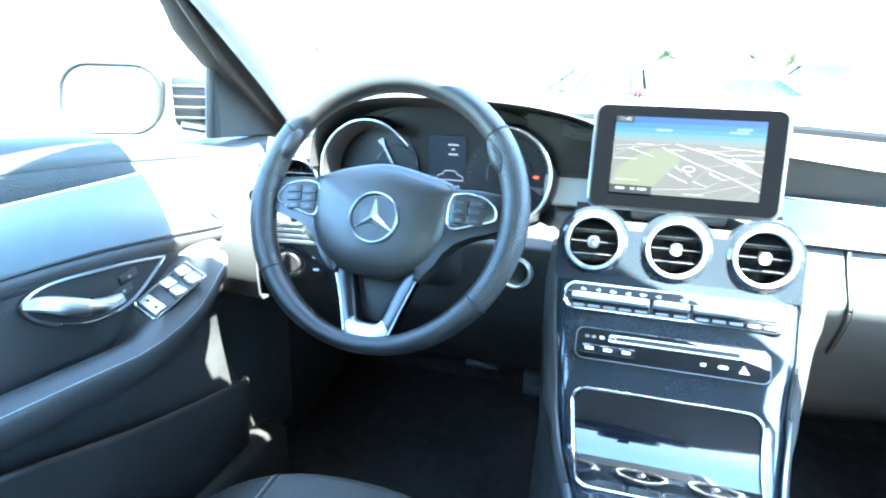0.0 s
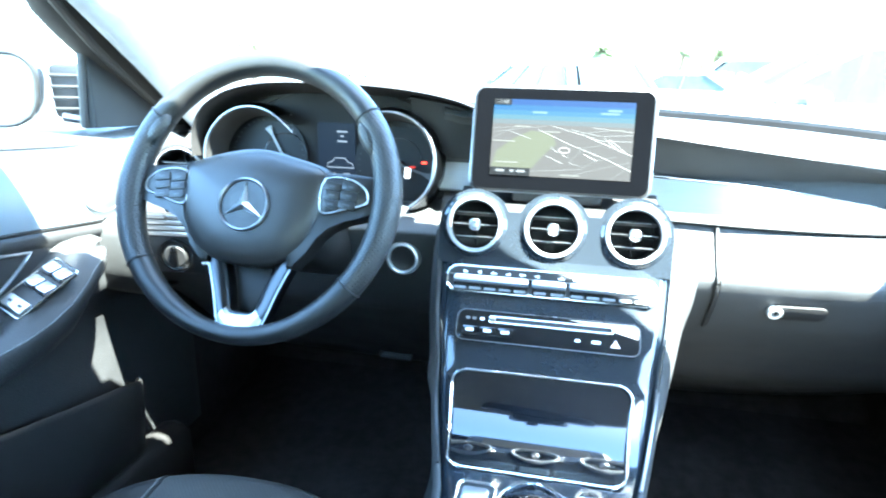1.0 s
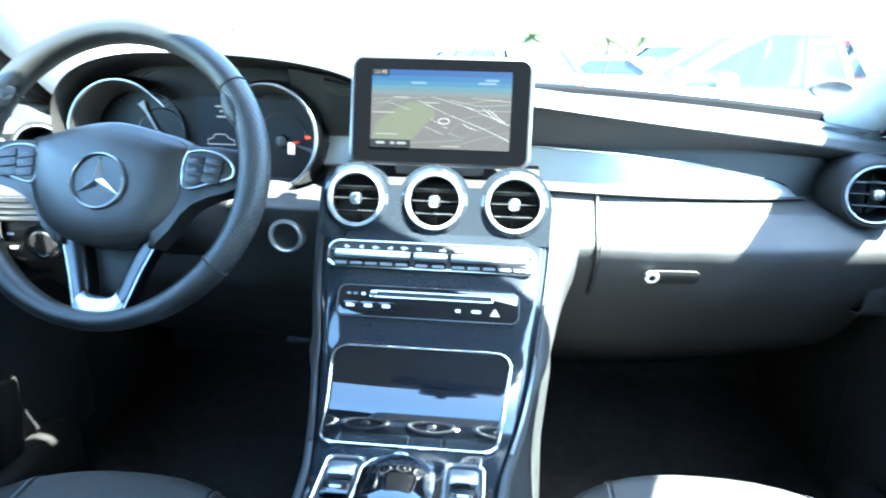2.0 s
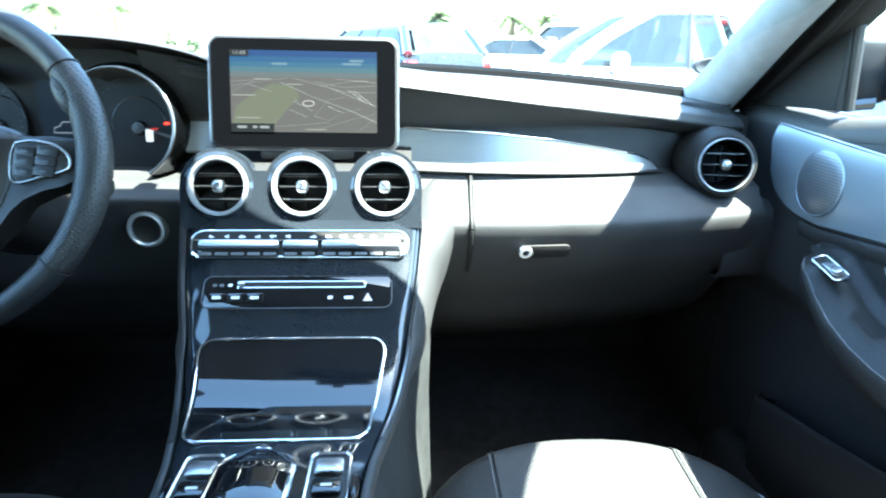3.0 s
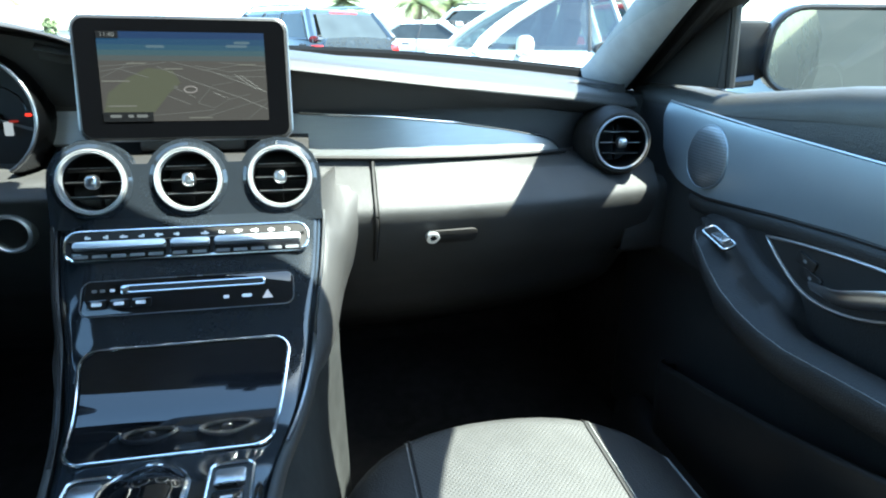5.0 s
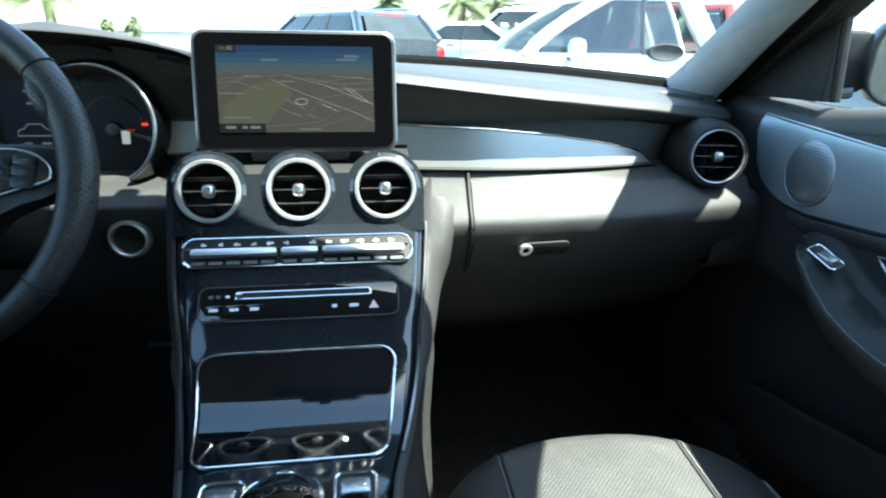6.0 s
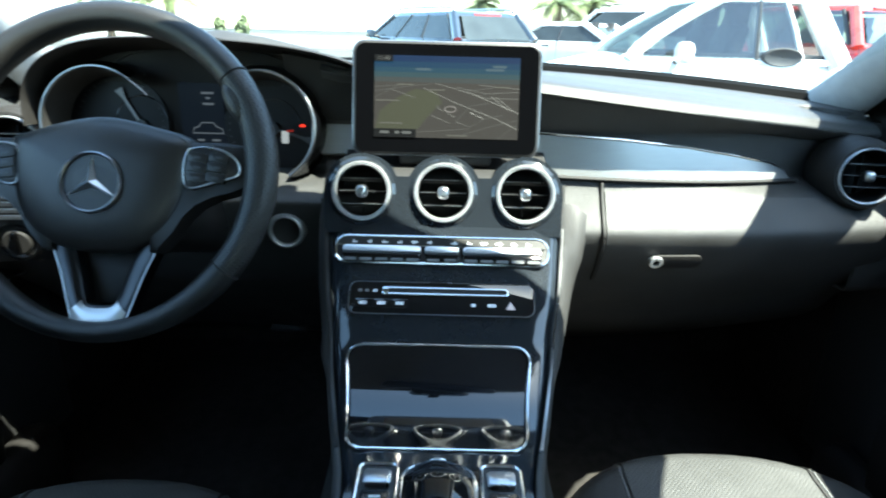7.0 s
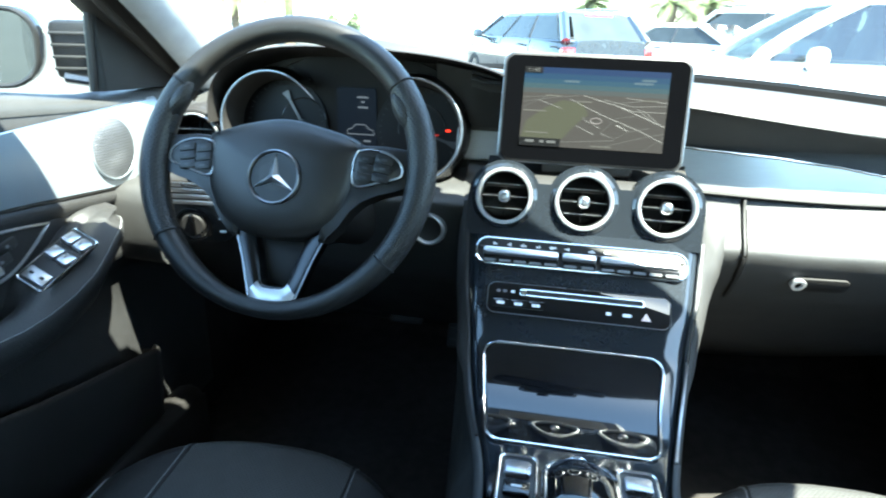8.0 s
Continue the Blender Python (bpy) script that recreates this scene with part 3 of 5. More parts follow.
    return c


cluster()


# ---- centre stack and console ----
STACK = spline([(0, -0.032, 0.990), (0, -0.051, 0.940), (0, -0.068, 0.895), (0, -0.088, 0.8635), (0, -0.113, 0.834), (0, -0.139, 0.806), (0, -0.157, 0.783), (0, -0.172, 0.7645), (0, -0.190, 0.7504), (0, -0.208, 0.7392), (0, -0.226, 0.7306), (0, -0.244, 0.7256), (0, -0.262, 0.7230), (0, -0.280, 0.7221), (0, -0.298, 0.7221), (0, -0.33, 0.7222), (0, -0.40, 0.7215), (0, -0.50, 0.720), (0, -0.62, 0.719), (0, -1.05, 0.720)], 6)


def on_stack(z=None, y=None):
    """Place and slope of the stack's outline at a height, or further back at a y."""
    best = min(range(1, len(STACK) - 1), key=lambda i: abs(STACK[i].z - z) if y is None else abs(STACK[i].y - y))
    lo = max(1, best - 1)
    for i in (lo, best):
        a, b = STACK[i], STACK[i + 1]
        t = (a.z - z) / (a.z - b.z) if y is None else (a.y - y) / (a.y - b.y)
        if -0.01 <= t <= 1.01:
            break
    p = a.lerp(b, t)
    up = (a - b).normalized()
    return p, up, Vector((1, 0, 0)).cross(up)


def stack_pose(x, z=None, y=None, off=0.0):
    p, up, out = on_stack(z, y)
    m = Matrix((Vector((1, 0, 0)), up, out)).transposed().to_4x4()
    m.translation = p + Vector((x, 0, 0)) + out * off
    return m


def stack_width(z, y):
    return table(-y, [(0.03, 0.150), (0.08, 0.148), (0.12, 0.142), (0.16, 0.132), (0.19, 0.127), (0.25, 0.113), (0.30, 0.101), (0.34, 0.092), (0.40, 0.087), (0.50, 0.087), (1.0, 0.094)])


def stack():
    c = thing("center_console", "glossy black centre console sweeping down from the dashboard", "console")
    rings = []
    for i, p in enumerate(STACK):
        if p.z > 0.885 and p.y > -0.09:
            continue
        w = stack_width(p.z, p.y)
        up = (STACK[max(i - 1, 0)] - STACK[min(i + 1, len(STACK) - 1)]).normalized()
        out = Vector((1, 0, 0)).cross(up)
        row = []
        for k in (-1, -0.97, -0.9, -0.7, -0.35, 0, 0.35, 0.7, 0.9, 0.97, 1):
            drop = 0.010 * max(0, abs(k) - 0.7) ** 2 / 0.09 + (0.006 if abs(k) == 1 else 0)
            row.append(p + Vector((k * w, 0, 0)) - out * drop)
        rings.append(row)
    part("panel", thick(loft(rings), 0.004), M_PANEL, c, "piano black panel", sharp=50)
    # side cheeks: on the passenger's side they sweep out into the dash
    def reach(s, p):
        w = stack_width(p.z, p.y)
        if p.y < -0.26:
            return w + 0.008
        wide = table(p.z, [(0.722, w + 0.008), (0.735, 0.122), (0.745, 0.134), (0.76, 0.146), (0.783, 0.156), (0.807, 0.163), (0.83, 0.170), (0.85, 0.180), (0.87, 0.192), (0.89, 0.206), (0.908, 0.2205)])
        return max(w + 0.008, wide if s > 0 else min(wide, w + 0.018))

    for s in (-1, 1):
        rings, low = [], []
        for i, p in enumerate(STACK[::3]):
            if p.z > 0.935:
                continue
            w = stack_width(p.z, p.y)
            e = reach(s, p) - w
            k = min(1, e / 0.07)
            ring = [(w - 0.002, 0.006, -0.008), (w + 0.06 * e, 0.008, -0.004), (w + 0.3 * e, 0.010 + 0.008 * k, -0.006), (w + 0.6 * e, 0.014 + 0.018 * k, -0.010), (w + 0.85 * e, 0.020 + 0.030 * k, -0.020), (w + 0.97 * e, 0.030 + 0.036 * k, -0.034), (w + e, 0.050 + 0.030 * k, -0.055), (w + 0.96 * e, 0.080 + 0.03 * k, -0.085), (w + 0.8 * e, 0.10 + 0.04 * k, -0.10)]
            # near the top the cheek dives behind the dash's face
            b = min(1, max(0, (p.z - 0.866) / 0.034)) if s > 0 else 0
            face = table(p.z, [(0.835, -0.0125), (0.852, -0.0165), (0.864, -0.013), (0.884, 0.004), (0.912, 0.022), (0.935, 0.034)]) + 0.012 - p.y
            q = min(1, max(0.3, (p.z - 0.722) / 0.06))
            ring = [(x, dy * q, dz * q) for x, dy, dz in ring]
            rings.append([(s * x, p.y + (lerp(dy, face, b) if i > 1 else lerp(dy, (0.004, 0.022)[i], b)), p.z + lerp(dz, 0.0, b)) for i, (x, dy, dz) in enumerate(ring)])
            o = min(w + e, 0.160)
            low.append([(s * (o - 0.004), p.y + 0.060 * q, p.z - 0.055 * q), (s * max(o, 0.128), p.y + 0.06, p.z - 0.09), (s * max(o, 0.150), p.y + 0.10, p.z - 0.22), (s * 0.172, p.y + 0.10, 0.30)])
        part("side_cheek", thick(loft(rings), 0.004), M_PAD, c, sharp=60)
        part("side_carpet", thick(loft(low), 0.006), M_CARPET2, c, "grey carpeted console side", sharp=60)
        # silver on the right only: stands in for the reflection along that edge
        part("edge_strip", tube([(s * (stack_width(p.z, p.y) + 0.001), p.y + 0.004, p.z - 0.001) for p in STACK[14:86:2]], 0.0018, sides=6), M_SATIN if s > 0 else M_BLACK, c)
    # upper fascia plate with three vent holes and a scalloped top
    r = 0.0475
    top = []
    for vx in (0.1025, 0.0, -0.1025):
        for k in range(9):
            a = radians(lerp(24, 156, k / 8)) if vx == 0 else radians(lerp(-5 if vx > 0 else 24, 156 if vx > 0 else 185, k / 8))
            top.append((vx + r * math.cos(a), r * math.sin(a)))
    outline = [(0.149, -0.02), *top, (-0.149, -0.02), (-0.149, -0.052), (0.149, -0.052)]
    plate = holed(outline, [circle(0.036, 36, vx) for vx in (0.1025, 0, -0.1025)], 0.006)
    part("vent_fascia", moved(plate, VENT_ROW), M_PANEL, c, "piano black vent fascia", sharp=40)
    # dark shelf under the screen
    part("shelf", thick(loft([[(x, y, z) for x in (-0.135, -0.07, 0.07, 0.135)] for y, z in ((-0.048, 0.935), (-0.03, 0.945), (0.02, 0.952), (0.06, 0.975))]), 0.004), M_RUBBER, c)
    return c


VENT_ROW = pose(-0.002, -0.0620, 0.9235, 74, 0, 0)
stack()


def button_row():
    """Climate strip: a chrome frame, a marked upper row and three toggle bars."""
    p = thing("climate_control", "chrome-framed strip of climate control toggles", "control panel", at=stack_pose(-0.002, 0.857, off=0.001))
    part("frame", tube([(x, y, 0.002) for x, y in rrect(0.262, 0.034, 0.014)], 0.0018, closed=True, sides=8, up=(0, 0, 1)), M_CHROME, p)
    part("backing", slab(rrect(0.260, 0.032, 0.013), 0.003), M_BLACK, p)
    rnd = random.Random(4)
    for i in range(12):
        x = -0.108 + 0.0185 * i + (0.012 if i > 5 else 0)
        bm = slab(rrect(0.005 + rnd.random() * 0.004, 0.0022, 0.0006, 1), 0.0005, m=pose(x, 0.0095 + rnd.uniform(-0.0008, 0.0008), 0.003))
        slab(rrect(0.0026, 0.0034 + rnd.random() * 0.0014, 0.0004, 1), 0.0005, bm=bm, m=pose(x + rnd.uniform(-0.002, 0.002), 0.0095, 0.003))
        part("symbol", bm, M_WHITE, p)
    part("divider", tube([(-0.127, 0.0042, 0.0045), (0.127, 0.0042, 0.0045)], 0.0011, sides=6), M_CHROME, p)
    for x0, x1 in ((-0.122, -0.026), (-0.021, 0.021), (0.026, 0.122)):
        t = part("toggle_bar", slab(rrect(x1 - x0, 0.0085, 0.003), 0.006, 0.002, m=pose((x0 + x1) / 2, -0.0018, 0.002, -16)), M_SILVER, p, "silver toggle bar")
        part("toggle_front", slab(rrect(x1 - x0, 0.007, 0.002), 0.005, 0.001, m=pose((x0 + x1) / 2, -0.0105, 0.002, 8)), M_GLOSS, t)
        n = max(2, round((x1 - x0) / 0.021))
        for k in range(n):
            xk = lerp(x0, x1, (k + 0.5) / n)
            part("notch", slab(rrect(0.015, 0.0035, 0.001, 2), 0.0012, m=pose(xk, -0.0138, 0.0060, 24, 0, 0)), M_DIM, t)


def audio_row():
    p = thing("audio_control", "flush black audio panel with a disc slot and marked keys", "control panel", at=stack_pose(-0.001, 0.811, off=0.0008))
    part("backing", slab(rrect(0.222, 0.040, 0.010), 0.0015, 0.0006), M_GLOSS, p)
    part("backing_edge", tube([(x, y, 0.0012) for x, y in rrect(0.222, 0.040, 0.010)], 0.0006, closed=True, sides=6), M_SATIN, p)
    slot = part("slot_frame", tube([(x + 0.004, y + 0.0085, 0.002) for x, y in rrect(0.150, 0.0075, 0.003)], 0.0014, closed=True, sides=8), M_CHROME, p, "chrome frame of the disc slot")
    part("slot", slab(rrect(0.148, 0.0055, 0.002), 0.0018, m=pose(0.004, 0.0085, 0.0008)), M_RUBBER, slot)
    part("slot_end", slab(rrect(0.008, 0.006, 0.002), 0.0035, 0.001, m=pose(-0.067, 0.0085, 0.0008)), M_CHROME, slot)
    for i, x in enumerate((-0.098, -0.090, -0.080)):
        part("key_mark", slab(rrect(0.005, 0.0035, 0.0008, 2), 0.0005, m=pose(x, 0.0085, 0.0016)), M_WHITE if i == 2 else M_SATIN, p)
    for x in (-0.094, -0.072, -0.050):
        k = part("key", slab(rrect(0.020, 0.011, 0.002), 0.0025, 0.0008, m=pose(x, -0.0075, 0.0008)), M_GLOSS, p)
        part("key_mark", slab(rrect(0.010, 0.004, 0.0008, 2), 0.0005, m=pose(x, -0.0075, 0.0034)), M_WHITE, k)
    part("key_mark", slab(rrect(0.006, 0.004, 0.001, 2), 0.0006, m=pose(0.038, -0.0075, 0.0016)), M_WHITE, p)
    part("key_mark", slab(rrect(0.011, 0.004, 0.0019, 4), 0.0006, m=pose(0.060, -0.0075, 0.0016)), M_WHITE, p)
    tri = [(0.0058, -0.0045), (0, 0.0055), (-0.0058, -0.0045)]
    part("hazard_key", slab(tri, 0.0008, m=pose(0.0825, -0.0075, 0.0016)), mat("pale_red", (0.75, 0.60, 0.55), 0.4), p, "pale hazard triangle")


def bin_lid():
    """Stowage lid on the slope, outlined by a chrome band that follows the curve."""
    b = thing("stowage_lid", "piano black stowage lid outlined by a chrome band", "lid")
    # arc length along the slope between the lid's ends
    pts = [p for p in STACK if p.z <= 0.769 and p.y > -0.302]
    cum = [0.0]
    for a, c in zip(pts, pts[1:]):
        cum.append(cum[-1] + (c - a).length)
    total = cum[-1]

    def at(s, x, off):
        s = min(max(s, 0), total - 1e-6)
        i = max(k for k in range(len(cum) - 1) if cum[k] <= s)
        a, c = pts[i], pts[i + 1]
        p = a.lerp(c, (s - cum[i]) / (cum[i + 1] - cum[i]))
        out = Vector((1, 0, 0)).cross((a - c).normalized())
        return p + Vector((x, 0, 0)) + out * off

    half = total / 2
    line = []
    for x, y in rrect(2.0, total, 0.02, 6):
        t = (half - y) / total
        line.append((x * 0.103 if abs(x) > 0.9 else x, half - y))
    outline = []
    for x, y in rrect(0.216, total, 0.020, 6):
        outline.append((x, half - y))
    dense = []
    for a, c in zip(outline, outline[1:] + outline[:1]):
        n = max(1, int((Vector(a) - Vector(c)).length / 0.012))
        dense += [(lerp(a[0], c[0], k / n), lerp(a[1], c[1], k / n)) for k in range(n)]

    def narrow(x, s):
        return x * lerp(1.0, 0.835, s / total) - 0.003

    part("chrome_band", tube([at(s, narrow(x, s), 0.0013) for x, s in dense], 0.0017, closed=True, sides=8, up=(0, -0.6, 0.8)), M_CHROME, b)
    rings = []
    for k in range(21):
        s = total * k / 20
        edge = 0.104 if 1 < k < 19 else (0.098 if k in (1, 19) else 0.087)
        rings.append([at(s, narrow(x * edge, s), 0.0012) for x in (-1, -0.6, -0.2, 0.2, 0.6, 1)])
    part("lid", thick(loft(rings), 0.001), M_GLOSS, b, sharp=60)


def controller():
    """Rotary controller with palm rest and the keys beside it."""
    base = stack_pose(0.0, y=-0.412, off=0.002)
    p = thing("rotary_controller", "rotary controller with chrome-framed keys on the console", "controller", at=base)
    for x in (-0.0565, 0.0575):
        f = part("key_frame", tube([(x + u, v + 0.008, 0.003) for u, v in rrect(0.036, 0.160, 0.008)], 0.0019, closed=True, sides=8), M_CHROME, p)
        part("key_base", slab([(u + x, v + 0.008) for u, v in rrect(0.035, 0.159, 0.008)], 0.002), M_BLACK, f)
        for k in range(5):
            key = part("key", slab(rrect(0.026, 0.019, 0.004), 0.006, 0.002, m=pose(x, 0.068 - 0.026 * k, 0.001)), M_SATIN if k == 0 else M_GLOSS, p)
            if k:
                part("key_mark", slab(rrect(0.010, 0.003, 0.0008, 2), 0.0004, m=pose(x, 0.068 - 0.026 * k, 0.007)), M_WHITE, key)
    for x in (-0.0805, 0.0815):
        part("round_key", moved(lathe([(0.0005, 0.003), (0.008, 0.003), (0.0095, 0.0015), (0.010, -0.001)], 24) , pose(x, 0.046, 0) @ Matrix.Diagonal((0.42, 1.6, 1, 1))), M_GLOSS, p)
    part("dial", moved(lathe([(0.0005, 0.020), (0.020, 0.020), (0.024, 0.017), (0.0265, 0.004), (0.0275, 0.0)], 36), pose(-0.001, 0.034, 0)), M_GLOSS, p, "glossy black dial")
    # arched touch pad over the dial
    rings = []
    steps = [(0.036 + 0.034 * math.cos(radians(a)), 0.031 * math.sin(radians(a))) for a in range(14, 91, 8)]
    steps += [(lerp(0.028, -0.090, k / 12), 0.031) for k in range(13)]
    for y, w in steps:
        z = table(-y, [(-0.070, 0.026), (-0.06, 0.032), (-0.04, 0.0365), (0.0, 0.039), (0.04, 0.034), (0.09, 0.020)])
        rings.append([(x * w - 0.001, y, z - 0.007 * abs(x) ** 3) for x in (-1, -0.9, -0.6, -0.2, 0.2, 0.6, 0.9, 1)])
    skirt = [(x, y + 0.004, z - 0.016) for x, y, z in rings[0]]
    pad = part("touch_pad", thick(loft([skirt, *rings]), 0.005), M_GLOSS, p, "arched glossy touch pad", sharp=60)
    rim = [r[0] for r in rings[::-1]] + rings[0][1:-1] + [r[-1] for r in rings]
    part("pad_rim", tube([(x, y, z - 0.002) for x, y, z in rim], 0.0032, sides=8), M_CHROME, pad)


button_row()
audio_row()
bin_lid()
controller()


def air_vent(m, group, k=1.0):  # k over 1: the thin-ringed end vents
    v = thing("air_vent", "round black air vent with a bright metal ring and knob", "air vent", group, at=m)
    part("ring", lathe([(r * k, z) for r, z in (((0.0318, -0.004), (0.0320, 0.0035), (0.0328, 0.0062), (0.0337, 0.0064), (0.0343, 0.0046), (0.0349, 0.0046), (0.0355, 0.0064), (0.0363, 0.0062), (0.0371, 0.003), (0.0373, -0.002)) if k == 1.0 else ((0.0338, -0.006), (0.0340, 0.0), (0.0346, 0.0024), (0.0356, 0.0028), (0.0364, 0.0016), (0.0367, -0.002), (0.0367, -0.006)))], 48), M_SILVER, v, "bright silver ring")
    part("barrel", lathe([(0.0330 * k, 0.003), (0.0322 * k, -0.008), (0.031, -0.045), (0.0005, -0.046)], 40), M_DIAL, v)
    part("collar", lathe([(0.0366 * k, 0.001), (0.0385 * k, 0.003), (0.0425 * k, 0.001), (0.0465 * k, -0.008), (0.048 * k, -0.022)] if k == 1.0 else [(0.0366 * k, -0.002), (0.038 * k, 0.0005), (0.041 * k, 0.0), (0.045 * k, -0.010), (0.047 * k, -0.030)], 48), M_PANEL if k == 1.0 else M_FAB, v)
    for y in (0.016, 0.0, -0.016):
        w = 2 * math.sqrt((0.0318 * k) ** 2 - y * y) - 0.002
        s = part("slat", slab(rrect(w, 0.016, 0.003), 0.0010, 0.0003, m=pose(0, y, -0.013, 78, 0, 0)), M_DIAL, v)
        part("slat_edge", tube([(-w / 2 + 0.002, y, -0.0038), (w / 2 - 0.002, y, -0.0038)], 0.0005 if k == 1.0 else 0.0003, sides=6), M_SATIN, s)
    part("vane", slab(rrect(0.0016, 0.055, 0.0005, 2), 0.012, m=pose(0, 0, -0.035)), M_DIAL, v)
    part("knob", loft([[(x * q, y * q, z) for x, y in rrect(0.0150, 0.0165, 0.006, 5)] for z, q in ((-0.010, 0.7), (-0.002, 1.0), (0.002, 0.97), (0.005, 0.84), (0.0068, 0.62), (0.0074, 0.3))], True, True), M_SATIN, v, "small chrome knob")
    return v


first = air_vent(VENT_ROW @ pose(-0.1025, 0, 0), "round air vents of the dashboard")
for vx in (0.0, 0.1025):
    copy_thing(first, VENT_ROW @ pose(vx, 0, 0))
END_R, END_L = pose(0.597, 0.040, 0.936, 84, 0, -8), pose(-0.582, 0.005, 0.955, 84, 0, 8)
second = air_vent(END_R, "round air vents of the dashboard", 1.09)
copy_thing(second, END_L)
for m in (END_R, END_L):
    part("vent_collar", moved(lathe([(0.0490, -0.016), (0.053, -0.026), (0.056, -0.07)], 40), m), M_FAB, dash)


def display():
    """Free-standing navigation screen."""
    m = pose(-0.001, -0.0132, 1.0345, 90 - 13.2, 0, 0)
    d = thing("navigation_screen", "free-standing tablet-like navigation screen with silver edge", "screen", at=m)
    part("housing", slab(rrect(0.236, 0.140, 0.014, 6), 0.012, 0.003, m=pose(0, -0.002, -0.0125)), M_BLACK, d)
    part("edge_band", tube([(x, y - 0.002, -0.004) for x, y in rrect(0.2365, 0.1405, 0.014, 6)], 0.0014, closed=True, sides=8), M_RING, d, "silver edge band")
    part("cover_glass", slab(rrect(0.230, 0.134, 0.012, 6), 0.0006, m=pose(0, -0.002, -0.0006)), M_BEZEL, d)
    part("stand", box(-0.06, 0.06, -0.085, -0.050, -0.035, -0.010, 0.006), M_BLACK, d)
    W, H = 0.183, 0.101
    G = 0.034
    land = part("map_ground", slab([(-W / 2, -H / 2), (W / 2, -H / 2), (W / 2, 0.018), (-W / 2, 0.018)], 0.0003, m=pose(0, 0, 0.0003)), glow("map_brown", (0.25, 0.22, 0.205), G), d, "dim brown perspective map")
    bands = [(0.018, 0.024, (0.24, 0.27, 0.28)), (0.024, 0.030, (0.15, 0.29, 0.36)), (0.030, 0.036, (0.08, 0.24, 0.40)), (0.036, 0.043, (0.045, 0.18, 0.40)), (0.043, H / 2, (0.025, 0.11, 0.36))]
    for i, (a, b, col) in enumerate(bands):
        part("map_sky", slab([(-W / 2, a), (W / 2, a), (W / 2, b), (-W / 2, b)], 0.0003, m=pose(0, 0, 0.0003)), glow("map_sky_%d" % i, col, G), d)
    for x, y, w in ((0.066, 0.039, 0.018), (0.060, 0.035, 0.024), (-0.03, 0.034, 0.02)):
        part("map_cloud", slab([(u + x, v + y) for u, v in rrect(w, 0.003, 0.0015, 3)], 0.0003, m=pose(0, 0, 0.0005)), glow("map_cloud", (0.30, 0.45, 0.58), G), d)
    park = [(-0.0905, -0.040), (-0.084, -0.018), (-0.062, -0.001), (-0.040, 0.010), (-0.013, 0.007), (-0.0055, -0.007), (-0.018, -0.018), (-0.029, -0.031), (-0.036, -0.040)]
    part("map_park", slab(park, 0.0002, m=pose(0, 0, 0.0006)), glow("map_olive", (0.30, 0.30, 0.20), G), land, "olive park patch")
    road = glow("map_road", (0.40, 0.38, 0.35), G)
    lines = [((-0.0915, 0.006), (-0.050, 0.016), (-0.02, 0.021)), ((-0.0915, -0.002), (-0.055, 0.022)), ((-0.03, 0.014), (0.01, -0.006), (0.060, -0.024), (0.0915, -0.038)), ((-0.014, 0.022), (0.03, 0.006), (0.0915, -0.018)), ((0.012, 0.016), (0.05, 0.006), (0.0915, 0.010)), ((0.02, 0.008), (0.06, 0.017)), ((0.0915, 0.0), (0.05, 0.0), (0.03, 0.006)), ((0.012, -0.030), (0.030, -0.010), (0.052, -0.006)), ((0.012, -0.030), (0.030, -0.036), (0.048, -0.026), (0.030, -0.018)), ((0.048, -0.026), (0.072, -0.020)), ((-0.04, -0.044), (0.0, -0.041), (0.03, -0.038)), ((0.02, -0.046), (0.06, -0.034), (0.0915, -0.026)), ((-0.02, -0.022), (0.004, -0.032)), ((-0.01, -0.014), (0.01, -0.024)), ((0.055, 0.003), (0.078, -0.014)), ((0.062, 0.002), (0.086, -0.016)), ((-0.0915, 0.014), (-0.04, 0.020)), ((0.04, 0.021), (0.0915, 0.015)), ((-0.07, 0.010), (-0.04, -0.001)), ((0.066, -0.0505), (0.0915, -0.030))]
    for L in lines:
        part("map_road", tube([(x, y if y < 0.005 else 0.005 + (y - 0.005) * 0.7, 0.0008) for x, y in L], 0.0004, sides=4, flat=0.4), road, land)
    part("map_marker", tube([(0.005 + 0.007 * math.cos(a), -0.0145 + 0.0035 * math.sin(a), 0.0011) for a in (2 * math.pi * k / 20 for k in range(20))], 0.0009, closed=True, sides=5), glow("map_white", (0.80, 0.70, 0.68), G), land)
    part("map_label", slab(rrect(0.004, 0.004, 0.001), 0.0003, m=pose(-0.011, -0.012, 0.0008)), road, land)
    for x, y, w in ((-0.075, -0.005, 0.03), (-0.07, -0.033, 0.03), (-0.052, 0.015, 0.02), (0.014, -0.047, 0.026), (0.07, 0.014, 0.02), (-0.012, 0.009, 0.02)):
        part("map_label", slab(rrect(w, 0.0016, 0.0004, 2), 0.0003, m=pose(x, y, 0.0009)), glow("map_text", (0.55, 0.52, 0.46), G), land)
    part("status_box", slab([(-W / 2, -H / 2), (-0.038, -H / 2), (-0.038, -0.040), (-W / 2, -0.040)], 0.0003, m=pose(0, 0, 0.001)), glow("map_black", (0.02, 0.02, 0.025), G), d)
    for x, w in ((-0.078, 0.012), (-0.062, 0.006), (-0.050, 0.012)):
        part("status_mark", slab(rrect(w, 0.0035, 0.0012, 3), 0.0003, m=pose(x, -0.0445, 0.0014)), glow("map_pale", (0.55, 0.55, 0.55), G), d)
